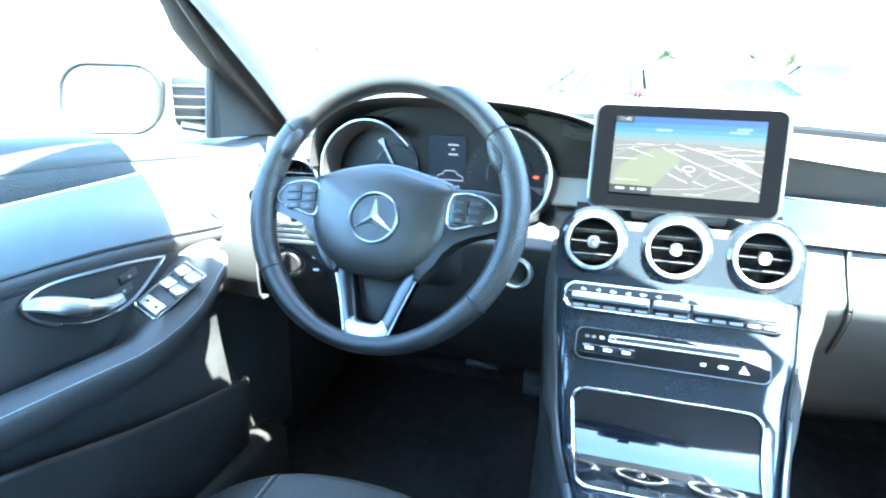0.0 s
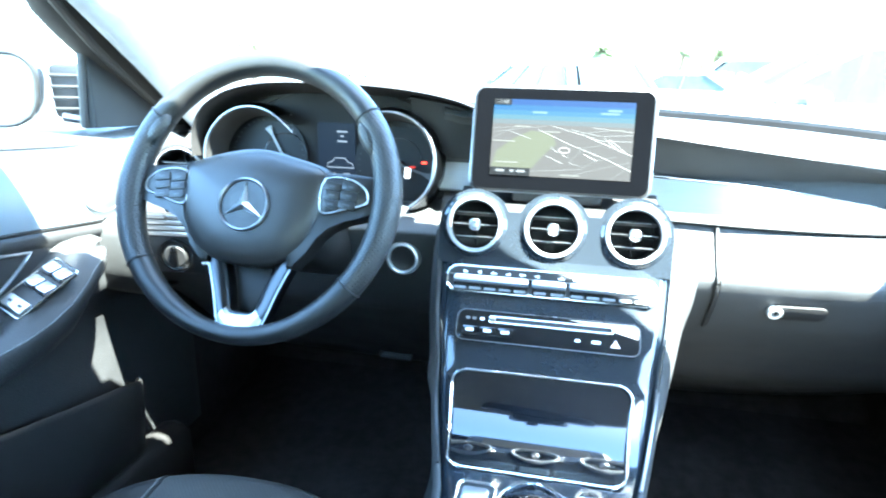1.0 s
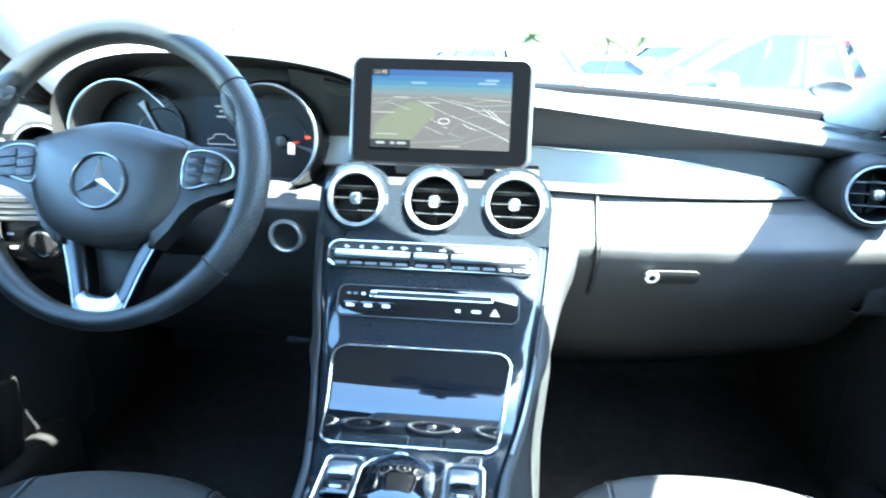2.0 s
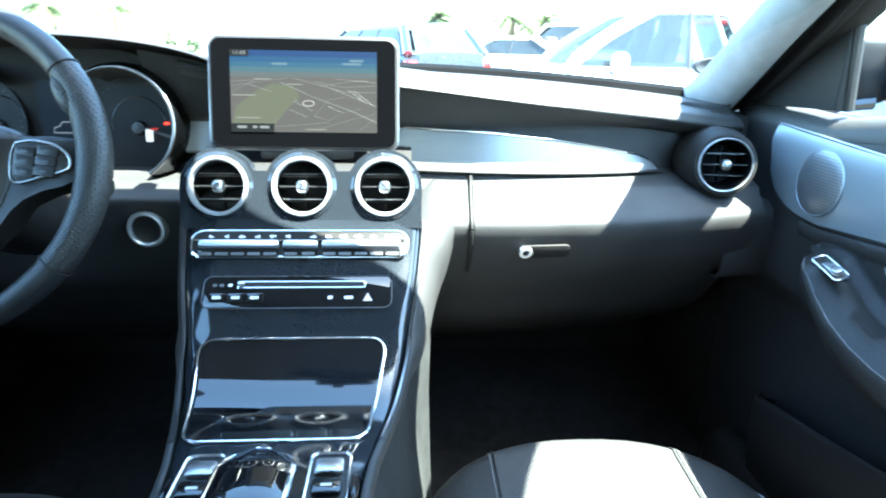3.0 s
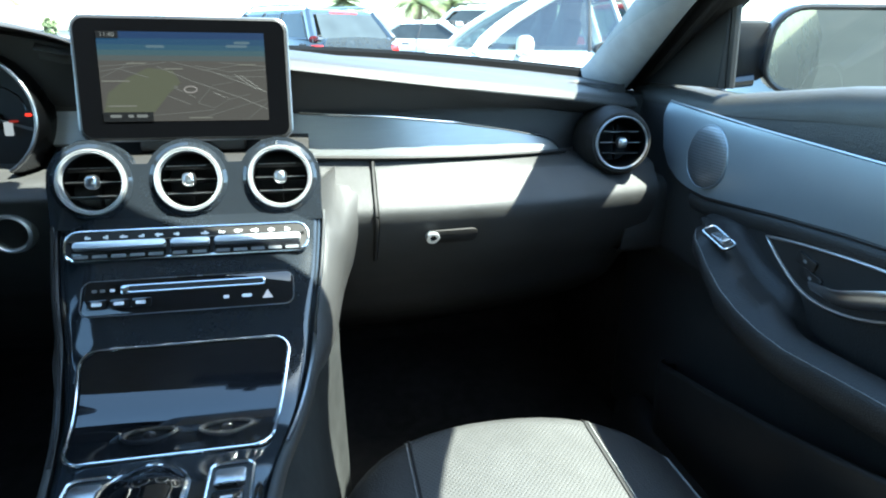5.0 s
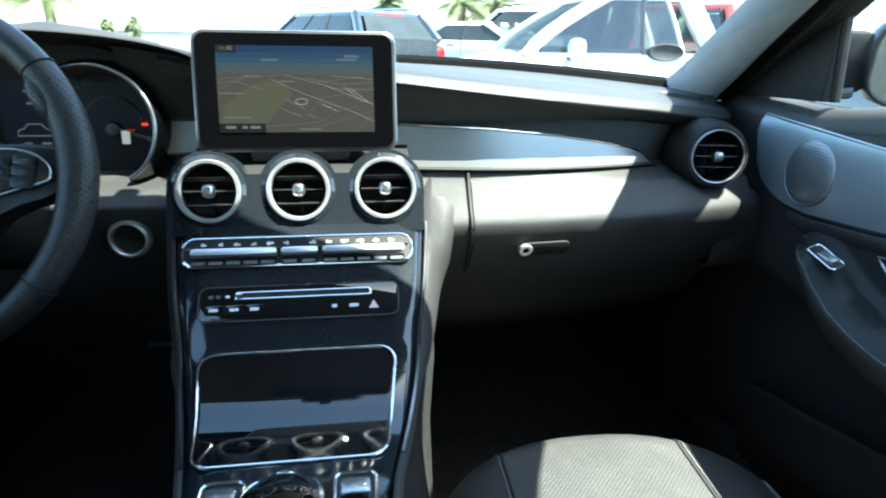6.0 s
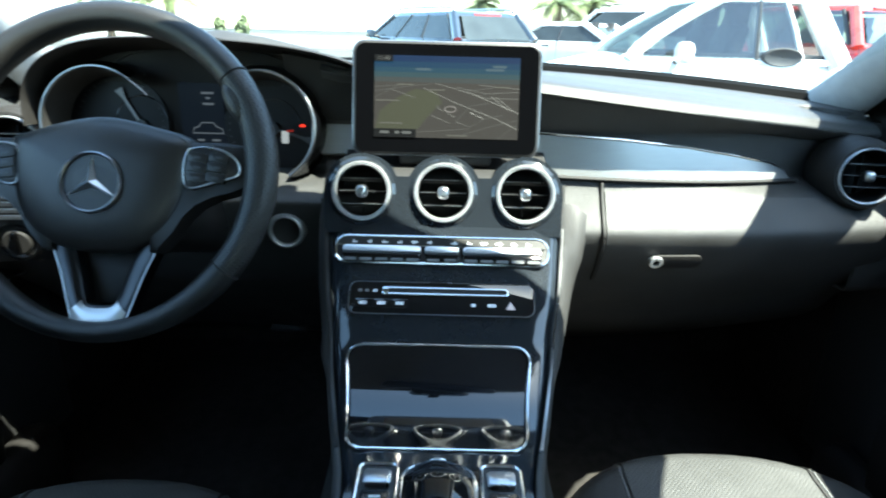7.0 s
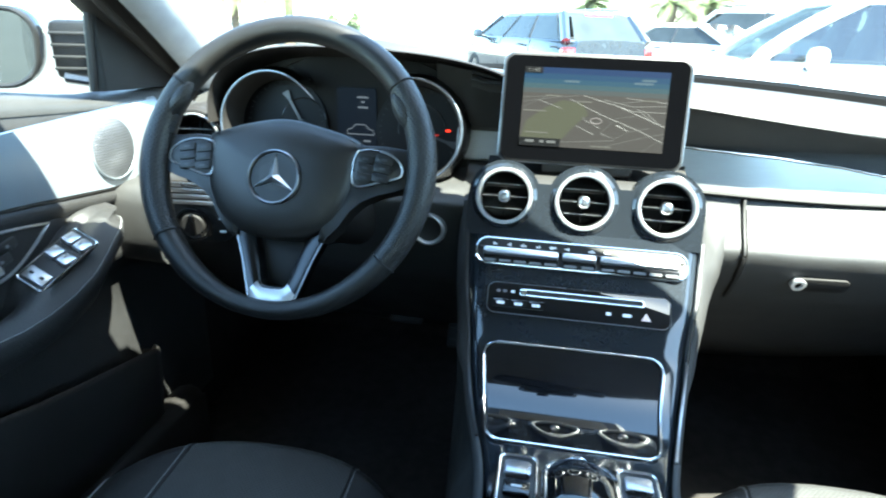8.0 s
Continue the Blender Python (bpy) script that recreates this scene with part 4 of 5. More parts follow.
    part("clock_box", slab([(-W / 2, 0.0425), (-0.068, 0.0425), (-0.068, H / 2), (-W / 2, H / 2)], 0.0003, m=pose(0, 0, 0.001)), glow("map_black", (0.02, 0.02, 0.025), G), d)
    cu = bpy.data.curves.new("clock", "FONT")
    cu.body, cu.size, cu.extrude, cu.align_x, cu.align_y = "11:40", 0.0072, 0.0001, "CENTER", "CENTER"
    ob = new("clock_text_curve", cu)
    me = bpy.data.meshes.new_from_object(ob)
    bpy.data.objects.remove(ob)
    me.materials.append(glow("map_clock", (0.7, 0.7, 0.7), G))
    t = new("clock_text", me)
    t.parent = d
    t.matrix_local = pose(-0.0798, 0.0465, 0.0015)


display()


def start_button():
    p = thing("start_button", "round engine start button with a chrome ring", "button", at=pose(-0.209, -0.0345, 0.8605, 92, 0, 0))
    part("ring", lathe([(0.0185, 0.0), (0.0187, 0.006), (0.0205, 0.0085), (0.0235, 0.007), (0.0255, 0.0), (0.0255, -0.006)], 40), M_SILVER, p, "satin chrome ring")
    part("cap", lathe([(0.0005, 0.0035), (0.014, 0.0030), (0.0178, 0.0045), (0.0183, 0.002), (0.0183, -0.004)], 36), M_BLACK, p)


def light_switch():
    p = thing("light_switch", "rotary headlamp switch with keys beside the wheel", "switch", at=pose(-0.590, -0.004, 0.826, 96, 0, 8))
    part("panel", slab(rrect(0.125, 0.062, 0.026), 0.006, 0.002), M_BLACK, p)
    part("ring", lathe([(0.024, 0.004), (0.0245, 0.010), (0.0275, 0.010), (0.029, 0.004)], 40), M_CHROME, p)
    kn = part("knob", lathe([(0.0005, 0.013), (0.016, 0.013), (0.0185, 0.011), (0.0195, 0.005)], 32), M_RUBBER, p)
    part("grip_bar", slab(rrect(0.009, 0.036, 0.004), 0.006, 0.002, m=pose(0, 0, 0.012)), M_VEE, kn)
    for x, y in ((-0.046, 0.012), (-0.046, -0.010), (0.044, 0.010), (0.044, -0.012)):
        part("mark", slab(rrect(0.010, 0.004, 0.001, 2), 0.0005, m=pose(x, y, 0.006)), M_WHITE, p)
    # slatted silver vent strip above it
    v = thing("slatted_trim", "slatted silver trim beside the steering column", "trim", at=pose(-0.580, -0.012, 0.876, 84, 0, 6))
    part("backing", slab(rrect(0.13, 0.038, 0.006), 0.003), M_BLACK, v)
    for k in range(4):
        part("slat", slab(rrect(0.122, 0.006, 0.002), 0.007, 0.002, m=pose(0, 0.0135 - 0.009 * k, 0.001)), M_SATIN, v)


start_button()
light_switch()


# ---- steering wheel ----
def steering_wheel():
    m = pose(-0.360, -0.168, 0.9675, 66.5, 0, 0)
    w = thing("steering_wheel", "black leather multifunction steering wheel with a silver lower spoke", "steering wheel", at=m)
    R, r = 0.1662, 0.0154

    def arc(a0, a1, n, rad, name, material, bulge=0.0):
        path, radii = [], []
        for k in range(n + 1):
            t = k / n
            a = radians(lerp(a0, a1, t))
            rr = R + (0.004 * math.sin(math.pi * t) ** 2 if bulge < 0 else 0)
            path.append((rr * math.cos(a), rr * math.sin(a), 0))
            radii.append(rad * (1 + bulge * math.sin(math.pi * t) ** 2))
        return part(name, tube(path, radii, sides=18, flat=1.06, up=(0, 0, 1)), material, w, sharp=50)

    top = arc(38, 146, 40, r, "rim_top", M_WHEEL)
    low = arc(214, 322, 40, r, "rim_bottom", M_WHEEL, -0.28)
    gl = arc(146.6, 213.4, 30, r * 1.03, "grip", M_GRIP, 0.09)
    gr = arc(-37.4, 37.4, 30, r * 1.03, "grip", M_GRIP, 0.09)
    for a, par in ((38, top), (146, top), (214, low), (322, low)):
        a = radians(a)
        c = Vector((R * math.cos(a), R * math.sin(a), 0))
        n = Vector((math.cos(a), math.sin(a), 0))
        part("seam", tube([c + n * r * 1.04 * math.cos(k) + Vector((0, 0, r * 1.10 * math.sin(k))) for k in (2 * math.pi * j / 24 for j in range(24))], 0.0011, closed=True, sides=6), M_RUBBER, par)
    for g, sg in ((gl, -1), (gr, 1)):
        a = radians(90 - sg * 62)
        part("thumb_rest", moved(lathe([(0.0005, 0.0065), (0.006, 0.006), (0.011, 0.003), (0.0135, -0.002)], 20), pose((R - 0.010) * math.cos(a), (R - 0.010) * math.sin(a), 0.010) @ pose(0, 0, 0, 0, 0, math.degrees(a)) @ Matrix.Diagonal((0.8, 1.9, 1, 1))), M_GRIP, g)
    # airbag hub: a domed shield
    shield = spline([(-0.088, 0.048, 0), (-0.045, 0.063, 0), (0, 0.071, 0), (0.045, 0.063, 0), (0.088, 0.048, 0), (0.089, 0.020, 0), (0.081, -0.023, 0), (0.059, -0.055, 0), (0.024, -0.070, 0), (-0.024, -0.070, 0), (-0.059, -0.055, 0), (-0.081, -0.023, 0), (-0.089, 0.020, 0), (-0.088, 0.048, 0)], 5)[:-1]
    rings = [[(p.x * k * 1.08 - 0.004, p.y * k * 1.02 - 0.014, z) for p in shield] for k, z in ((1.0, -0.045), (1.0, -0.012), (0.985, -0.003), (0.94, 0.003), (0.8, 0.009), (0.55, 0.013), (0.25, 0.015), (0.02, 0.0155))]
    hub = part("hub", loft(rings, True, True), M_HUB, w, "domed airbag cover", sharp=60)
    for sg in (-1, 1):
        for level, lift in ((2, 0.0004), (3, 0.0006)):
            line = sorted(((x, y, z + lift) for x, y, z in rings[level] if (x + 0.006) * sg > 0.03 and -0.055 < y < 0.036), key=lambda p: p[1])
            part("seam_line", tube(line, 0.0006, sides=6), M_FAINT, hub)
    # emblem: plain ring and three arms in a shallow dish
    em = part("emblem", moved(lathe([(0.0285, 0.0), (0.029, 0.003), (0.0305, 0.004), (0.032, 0.003), (0.0325, -0.004)], 48), pose(-0.004, -0.016, 0.0150)), M_RING, hub, "chrome ring emblem with three plain arms")
    part("dish", moved(lathe([(0.0005, 0.0002), (0.0285, 0.0008), (0.030, -0.002)], 40), pose(-0.004, -0.016, 0.0145)), M_BLACK, em)
    for a in (90, 210, 330):
        u = Vector((math.cos(radians(a)), math.sin(radians(a)), 0))
        n = Vector((-u.y, u.x, 0))
        c = Vector((-0.004, -0.016, 0.0158))
        bm = bmesh.new()
        v = [bm.verts.new(p) for p in (c + u * 0.0285, c + n * 0.0058, c + Vector((0, 0, 0.005)), c - n * 0.0058)]
        bm.faces.new((v[0], v[1], v[2]))
        bm.faces.new((v[0], v[2], v[3]))
        part("emblem_arm", bm, M_SATIN, em, sharp=5)
    # side spokes with key pods
    for s in (-1, 1):
        sp = [(s * x, y) for x, y in ((0.060, 0.032), (0.120, 0.033), (0.156, 0.029), (0.158, -0.012), (0.140, -0.020), (0.118, -0.026), (0.098, -0.036), (0.084, -0.050), (0.072, -0.070), (0.058, -0.086), (0.050, -0.086), (0.050, -0.03))]
        if s < 0:
            sp = sp[::-1]
        spoke = part("spoke", slab(sp, 0.030, 0.008, m=pose(0, 0, -0.028)), M_BLACK, w)
        pod = [(s * x, y) for x, y in ((0.090, 0.023), (0.106, 0.0255), (0.126, 0.022), (0.140, 0.013), (0.1445, 0.003), (0.140, -0.005), (0.117, -0.012), (0.096, -0.018), (0.087, -0.013), (0.086, 0.010))]
        line = spline([(x, y, 0.005) for x, y in (*pod, pod[0])], 4)[:-1]
        part("key_frame", tube(line, 0.0012, closed=True, sides=8, up=(0, 0, 1)), M_SATIN, spoke, "satin silver key frame")
        if s < 0:
            pod = pod[::-1]
        part("key_plate", slab(pod, 0.006, 0.001, m=pose(0, 0, -0.001)), M_BLACK, spoke)
        for i, y in enumerate((0.0145, 0.0040, -0.0070)):
            for x, wd in ((0.1000, 0.0200), (0.1225 - 0.0015 * i, 0.0210)):
                k = part("key", slab(rrect(wd, 0.0098, 0.002), 0.0030, 0.0010, m=pose(s * x, y, 0.004, 0, 0, s * -9)), M_BLACK, spoke)
                part("key_mark", slab(rrect(0.007, 0.0022, 0.0006, 2), 0.0004, m=pose(s * x, y, 0.0071, 0, 0, s * -9)), M_FAINT, k)
    # lower spoke: two broad limbs that join in a bright foot, round a dark opening
    part("lower_spoke", slab([(-0.030, -0.080), (-0.022, -0.120), (-0.016, -0.142), (0.016, -0.142), (0.022, -0.120), (0.030, -0.080)], 0.010, 0.003, m=pose(0, 0, -0.040)), M_RUBBER, w)
    outer = spline([(-0.068, -0.052, -0.012), (-0.055, -0.082, -0.011), (-0.043, -0.112, -0.009), (-0.034, -0.140, -0.007), (-0.027, -0.160, -0.005), (-0.018, -0.1675, -0.003), (0.0, -0.169, -0.003)], 4)
    innr = spline([(-0.044, -0.056, -0.014), (-0.032, -0.086, -0.013), (-0.0235, -0.112, -0.011), (-0.0185, -0.130, -0.009), (-0.0155, -0.139, -0.007), (-0.010, -0.1425, -0.006), (0.0, -0.143, -0.006)], 4)
    outer += [Vector((-p.x, p.y, p.z)) for p in outer[-2::-1]]
    innr += [Vector((-p.x, p.y, p.z)) for p in innr[-2::-1]]
    down = Vector((0, 0, -0.020))
    rings = [[a + down, a, a.lerp(b, 0.12) + Vector((0, 0, 0.0035)), a.lerp(b, 0.5) + Vector((0, 0, 0.0045)), a.lerp(b, 0.88) + Vector((0, 0, 0.0025)), b, b + down] for a, b in zip(outer, innr)]
    vee_trim = part("spoke_vee", loft(rings), M_VEE, w, "dark satin V-shaped spoke trim", sharp=40)
    n = len(outer)
    mid = [i for i in range(n) if outer[i].y < -0.148]
    part("spoke_foot", loft([[a.lerp(b, k) + Vector((0, 0, h)) for k, h in ((0.10, 0.0034), (0.2, 0.0048), (0.5, 0.0058), (0.8, 0.0046), (0.9, 0.0030))] for a, b in ((outer[i], innr[i]) for i in mid)]), M_SILVER, vee_trim, "bright satin silver foot of the spoke", sharp=60)
    part("edge_line", tube([p + Vector((0, 0, 0.0012)) for p in outer], 0.0010, sides=6), M_SATIN, vee_trim)
    # column cover and stalks behind the wheel
    part("column_cover", loft([[(x * sx, y * sy - 0.012, z) for x, y in rrect(0.13, 0.11, 0.035)] for z, sx, sy in ((-0.035, 0.85, 0.85), (-0.05, 1, 1), (-0.12, 1.1, 1.1), (-0.24, 1.15, 1.2))], True, True), M_BLACK, w)
    for s in (-1, 1):
        part("stalk", tube([(s * 0.06, 0.0, -0.07), (s * 0.11, -0.004, -0.06), (s * 0.155, -0.012, -0.055)], [0.007, 0.008, 0.010], sides=10), M_BLACK, w)
        part("paddle", slab([(s * x, y) for x, y in ((0.075, 0.012), (0.105, 0.016), (0.118, 0.004), (0.108, -0.012), (0.075, -0.014))][::s], 0.006, 0.002, m=pose(0, 0, -0.05)), M_SATIN, w)


steering_wheel()


# ---- pedals in the driver's footwell ----
def pedal(label, x, y, z, w, h):
    p = thing("pedal", label, "pedal", "foot pedals", at=pose(x, y, z, 55, 0, 0))
    part("pad", slab(rrect(w, h, 0.008), 0.012, 0.004), M_RUBBER, p)
    for k in range(4):
        part("rib", slab(rrect(w * 0.8, 0.004, 0.0015, 2), 0.003, 0.001, m=pose(0, lerp(-0.34, 0.34, k / 3) * h, 0.011)), M_BLACK, p)
    part("arm", tube([(0, 0, 0.002), (0, 0.03, -0.05), (0, 0.16, -0.10), (0, 0.26, -0.09)], 0.009, sides=8), M_BLACK, p)


def pedals():
    pedal("black rubber brake pedal above the carpet", -0.335, 0.40, 0.50, 0.080, 0.055)
    pedal("tall black accelerator pedal beside the console", -0.215, 0.43, 0.47, 0.050, 0.120)


pedals()


# ---- doors ----
def door_trim_bottom(y):
    return table(-y, [(-0.115, 0.975), (-0.104, 0.930), (-0.085, 0.905), (-0.055, 0.889), (-0.02, 0.881), (0.023, 0.879), (0.112, 0.888), (0.176, 0.895), (0.266, 0.902), (0.34, 0.905), (0.95, 0.915)])


def door_trim_top(y):
    return 0.9935 + 0.042 * y


def belt_lift(y, z):
    """How far the padded belt climbs towards the rear, above the blade."""
    rise = table(-y, [(-0.24, 0.003), (0.0, 0.0), (0.06, 0.006), (0.12, 0.013), (0.20, 0.024), (0.35, 0.036), (0.98, 0.056)])
    return rise * min(1, max(0, (z - 0.985) / 0.02))


def arm_z(y):
    """Height of the armrest's inner edge."""
    return table(-y, [(0.0, 0.826), (0.04, 0.846), (0.08, 0.848), (0.105, 0.840), (0.13, 0.818), (0.16, 0.798), (0.20, 0.784), (0.24, 0.777), (0.283, 0.775), (0.368, 0.783), (0.466, 0.791), (0.95, 0.805)])


def arm_rise(y):
    """How much higher the armrest lies against the door than at its inner edge."""
    return table(-y, [(0.0, 0.012), (0.08, 0.016), (0.14, 0.030), (0.21, 0.030), (0.26, 0.008), (0.36, 0.004), (0.95, 0.004)])


def card_x(z):
    return table(z, [(0.36, 0.752), (0.56, 0.752), (0.70, 0.750), (0.735, 0.744), (0.752, 0.724), (0.765, 0.717), (0.86, 0.715), (0.90, 0.716), (0.985, 0.7175), (0.996, 0.720), (1.003, 0.727), (1.008, 0.738), (1.011, 0.754), (1.0115, 0.764)])


def car_door(s):
    d = thing("door_1" if s < 0 else "door_2", "driver's door card with aluminium trim, pull handle and window keys" if s < 0 else "passenger door card with aluminium trim and pull handle", "car door", "front doors", "structure")
    low = 0.0 if s < 0 else -0.015

    def at(x, y, z):
        """A place on this door; the passenger's card hangs a little lower below the belt."""
        return (s * x, y, z + low * min(1, max(0, (1.021 - z) / 0.03)))

    ys = [0.24, 0.20, 0.16, 0.12, 0.08, 0.04, 0.0, -0.05, -0.1, -0.2, -0.3, -0.45, -0.6, -0.8, -0.98]
    zs = [1.0115, 1.011, 1.008, 1.003, 0.996, 0.985, 0.94, 0.90, 0.885, 0.86, 0.80, 0.77, 0.756, 0.742, 0.72, 0.66, 0.60, 0.50, 0.42, 0.36]
    part("card", thick(loft([[at(card_x(z), y, z + belt_lift(y, z)) for z in zs] for y in ys]), 0.010), M_LEA, d, sharp=60)
    # smooth padded roll along the belt
    rings = []
    for y in ys:
        rings.append([at(card_x(z) - dx, y, z + dz + belt_lift(y, z)) for z, dx, dz in ((1.0115, -0.006, 0.0015), (1.011, 0.004, 0.003), (1.008, 0.004, 0.003), (1.003, 0.004, 0.002), (0.998, 0.004, 0.0), (0.995, 0.0015, -0.001))])
    part("belt_pad", thick(loft(rings), 0.002), M_BELT, d, "smooth padded roll under the window", sharp=60)
    # aluminium blade
    rings = []
    for k in range(49):
        y = lerp(0.113, -0.97, (k / 48) ** 1.5)
        a, b = door_trim_top(y), door_trim_bottom(y)
        rings.append([at(card_x(lerp(a, b, t)) - 0.004 - 0.003 * math.sin(math.pi * t), y, lerp(a, b, t)) for t in (0, 0.06, 0.25, 0.5, 0.75, 0.94, 1)])
    blade = part("trim_blade", thick(loft(rings), 0.003), M_BLADE, d, "satin aluminium trim blade", sharp=50)
    yy = [lerp(0.112, -0.97, k / 40) for k in range(41)]
    part("trim_edge", tube([at(card_x(door_trim_top(y)) - 0.005, y, door_trim_top(y) + 0.002) for y in yy], 0.0018, sides=6), M_SATIN, d)
    dense = [lerp(0.112, -0.97, k / 90) for k in range(91)]
    part("stitching", tube([at(card_x(door_trim_bottom(y) - 0.016) - 0.001, y, door_trim_bottom(y) - 0.016) for y in dense[9:]], 0.0009, sides=5), M_THREAD, d)
    part("trim_lip", tube([at(card_x(door_trim_bottom(y) - 0.003) - 0.003, y, door_trim_bottom(y) - 0.003) for y in dense[2:]], 0.0030, sides=8), M_BLACK, d)
    # padded roll below the blade
    rings = []
    for y in dense[8:]:
        z = door_trim_bottom(y)
        rings.append([at(card_x(z) - dx, y, z - dz) for dx, dz in ((0.0, 0.004), (0.005, 0.008), (0.0065, 0.014), (0.006, 0.022), (0.0, 0.030))])
    part("pad_roll", thick(loft(rings), 0.002), M_LEA, d, "padded leather roll under the trim blade", sharp=60)
    # round loudspeaker grille in the blade
    sp = pose(*at(0.7075, -0.014, 0.937), 0, s * -86, 0)
    g = part("speaker_grille", moved(lathe([(0.0005, 0.0060), (0.016, 0.0057), (0.030, 0.0047), (0.040, 0.0034), (0.0455, 0.0015)], 48), sp), M_MESH, blade, "round perforated metal loudspeaker grille")
    part("grille_rim", moved(lathe([(0.0450, 0.0012), (0.0458, 0.0024), (0.0470, 0.0018), (0.0480, -0.001)], 48), sp), M_BLADE, g)
    # armrest: a band that swoops down and runs back
    def inner(y):
        return lerp(0.700, 0.648, min(1, max(0, (-0.048 - y) / 0.05)) ** 0.5)

    steps = [lerp(-0.048, -0.97, (k / 59) ** 1.6) for k in range(60)]
    rings = []
    for y in steps:
        a, inn, up = arm_z(y), inner(y), arm_rise(y)
        dp = min(1, 0.35 + (-0.048 - y) / 0.16)
        # hollow between the pad and the door, under the pull handle
        dig = min(1, max(0, (-0.225 - y) / 0.06))
        g = 0.050 * dig
        rings.append([at(x, y, z) for x, z in ((0.728, a + up + 0.004 - g), (0.712, a + up - g), (0.702 - 0.012 * dig, a + up * 0.9 - g * 0.9), (0.697 - 0.012 * dig, a + up * 0.6 - g * 0.25), (0.690 - 0.010 * dig, a + up * 0.5 + 0.002), (lerp(inn, 0.69, 0.45), a + up * 0.4 + 0.003), (inn + 0.014, a + up * 0.12), (inn + 0.005, a - 0.003), (inn, a - 0.011), (inn + 0.001, a - 0.014 - 0.014 * dp), (inn + 0.012, a - 0.018 - 0.030 * dp), (lerp(inn, 0.745, 0.6), a - 0.022 - 0.055 * dp), (0.752, a - 0.026 - 0.065 * dp))])
    arm = part("armrest", thick(loft(rings), 0.004), M_LEA, d, "padded leather armrest", sharp=60)
    part("stitching", tube([at(inner(y) + 0.0025, y, arm_z(y) - 0.0045) for y in steps], 0.0006, sides=5), M_THREAD, arm)
    # pull handle in a chrome-edged teardrop
    tear = spline([(0, y, z) for y, z in ((-0.155, 0.861), (-0.215, 0.870), (-0.304, 0.8775), (-0.352, 0.8775), (-0.376, 0.866), (-0.370, 0.848), (-0.343, 0.829), (-0.298, 0.814), (-0.254, 0.810), (-0.218, 0.818), (-0.183, 0.839), (-0.155, 0.861))], 4)[:-1]
    tear = [Vector(at(1, p.y, p.z)) for p in tear]
    h = part("handle_bowl", slab([(p.y, p.z) for p in tear], 0.003, m=Matrix(((0, 0, -s, s * 0.7155), (1, 0, 0, 0), (0, 1, 0, 0), (0, 0, 0, 1)))), M_RUBBER, d, "black teardrop handle bowl")
    part("handle_rim", tube([(s * 0.7115, p.y, p.z) for p in tear], 0.0022, closed=True, sides=8, up=(1, 0, 0)), M_SATIN, h, "satin chrome teardrop rim")
    lever = spline([at(0.709, -0.378, 0.866), at(0.699, -0.358, 0.862), at(0.694, -0.332, 0.851), at(0.694, -0.292, 0.836), at(0.706, -0.243, 0.829)], 6)
    part("pull_lever", tube(lever, [0.0035 + 0.0085 * math.sin(math.pi * min(1, 0.12 + 0.80 * (1 - i / (len(lever) - 1)))) for i in range(len(lever))], sides=12, flat=0.32, up=(1, 0, 0.5)), M_SATIN, h, "chrome pull lever")
    for y, z in ((-0.224, 0.852), (-0.236, 0.835)):
        key = part("lock_key", slab(rrect(0.032, 0.014, 0.003), 0.003, 0.001, m=Matrix(((0, 0, -s, s * 0.713), (0.97, -0.2, 0, y), (0.2, 0.97, 0, z + low), (0, 0, 0, 1)))), M_BLACK, h)
        part("key_mark", slab(rrect(0.005, 0.004, 0.001, 2), 0.0004, m=Matrix(((0, 0, -s, s * 0.7098), (0.97, -0.2, 0, y), (0.2, 0.97, 0, z + low), (0, 0, 0, 1)))), M_DIM, key)
    # window keys on the armrest's front
    if s < 0:
        base = pose(-0.682, -0.180, 0.8185, 30, 26, -4)
        w, L = 0.040, 0.094
    else:
        base = pose(0.664, -0.125, 0.833, 20, -16, 4)
        w, L = 0.020, 0.044
    kb = part("key_plate", moved(slab(rrect(w, L, 0.005), 0.006, 0.002), base), M_BLACK, arm)
    part("key_rim", moved(tube([(x, y, 0.005) for x, y in rrect(w, L, 0.005)], 0.0014, closed=True, sides=8), base), M_CHROME, kb)
    if s > 0:
        part("window_key", moved(slab(rrect(0.013, 0.026, 0.003), 0.006, 0.002), base @ pose(0, -0.004, 0.004, -12)), M_SATIN, kb)
    else:
        for x in (-0.0095, 0.0095):
            for y in (0.030, 0.003):
                part("window_key", moved(slab(rrect(0.0165, 0.020, 0.003), 0.007, 0.002), base @ pose(x, y, 0.004, -18)), M_SATIN, kb)
        part("window_key", moved(slab(rrect(0.034, 0.018, 0.003), 0.005, 0.0015), base @ pose(0, -0.033, 0.004)), M_SATIN, kb)
        for x in (-0.008, 0.008):
            part("key_mark", moved(slab(rrect(0.006, 0.004, 0.001, 2), 0.0005), base @ pose(x, -0.033, 0.009)), M_BLACK, kb)
    # map pocket with a rounded lip, open above
    def lip(y):
        return table(-y, [(-0.022, 0.560), (-0.012, 0.582), (0.036, 0.595), (0.133, 0.614), (0.245, 0.639), (0.332, 0.664), (0.45, 0.700), (0.95, 0.720)])
    rings = []
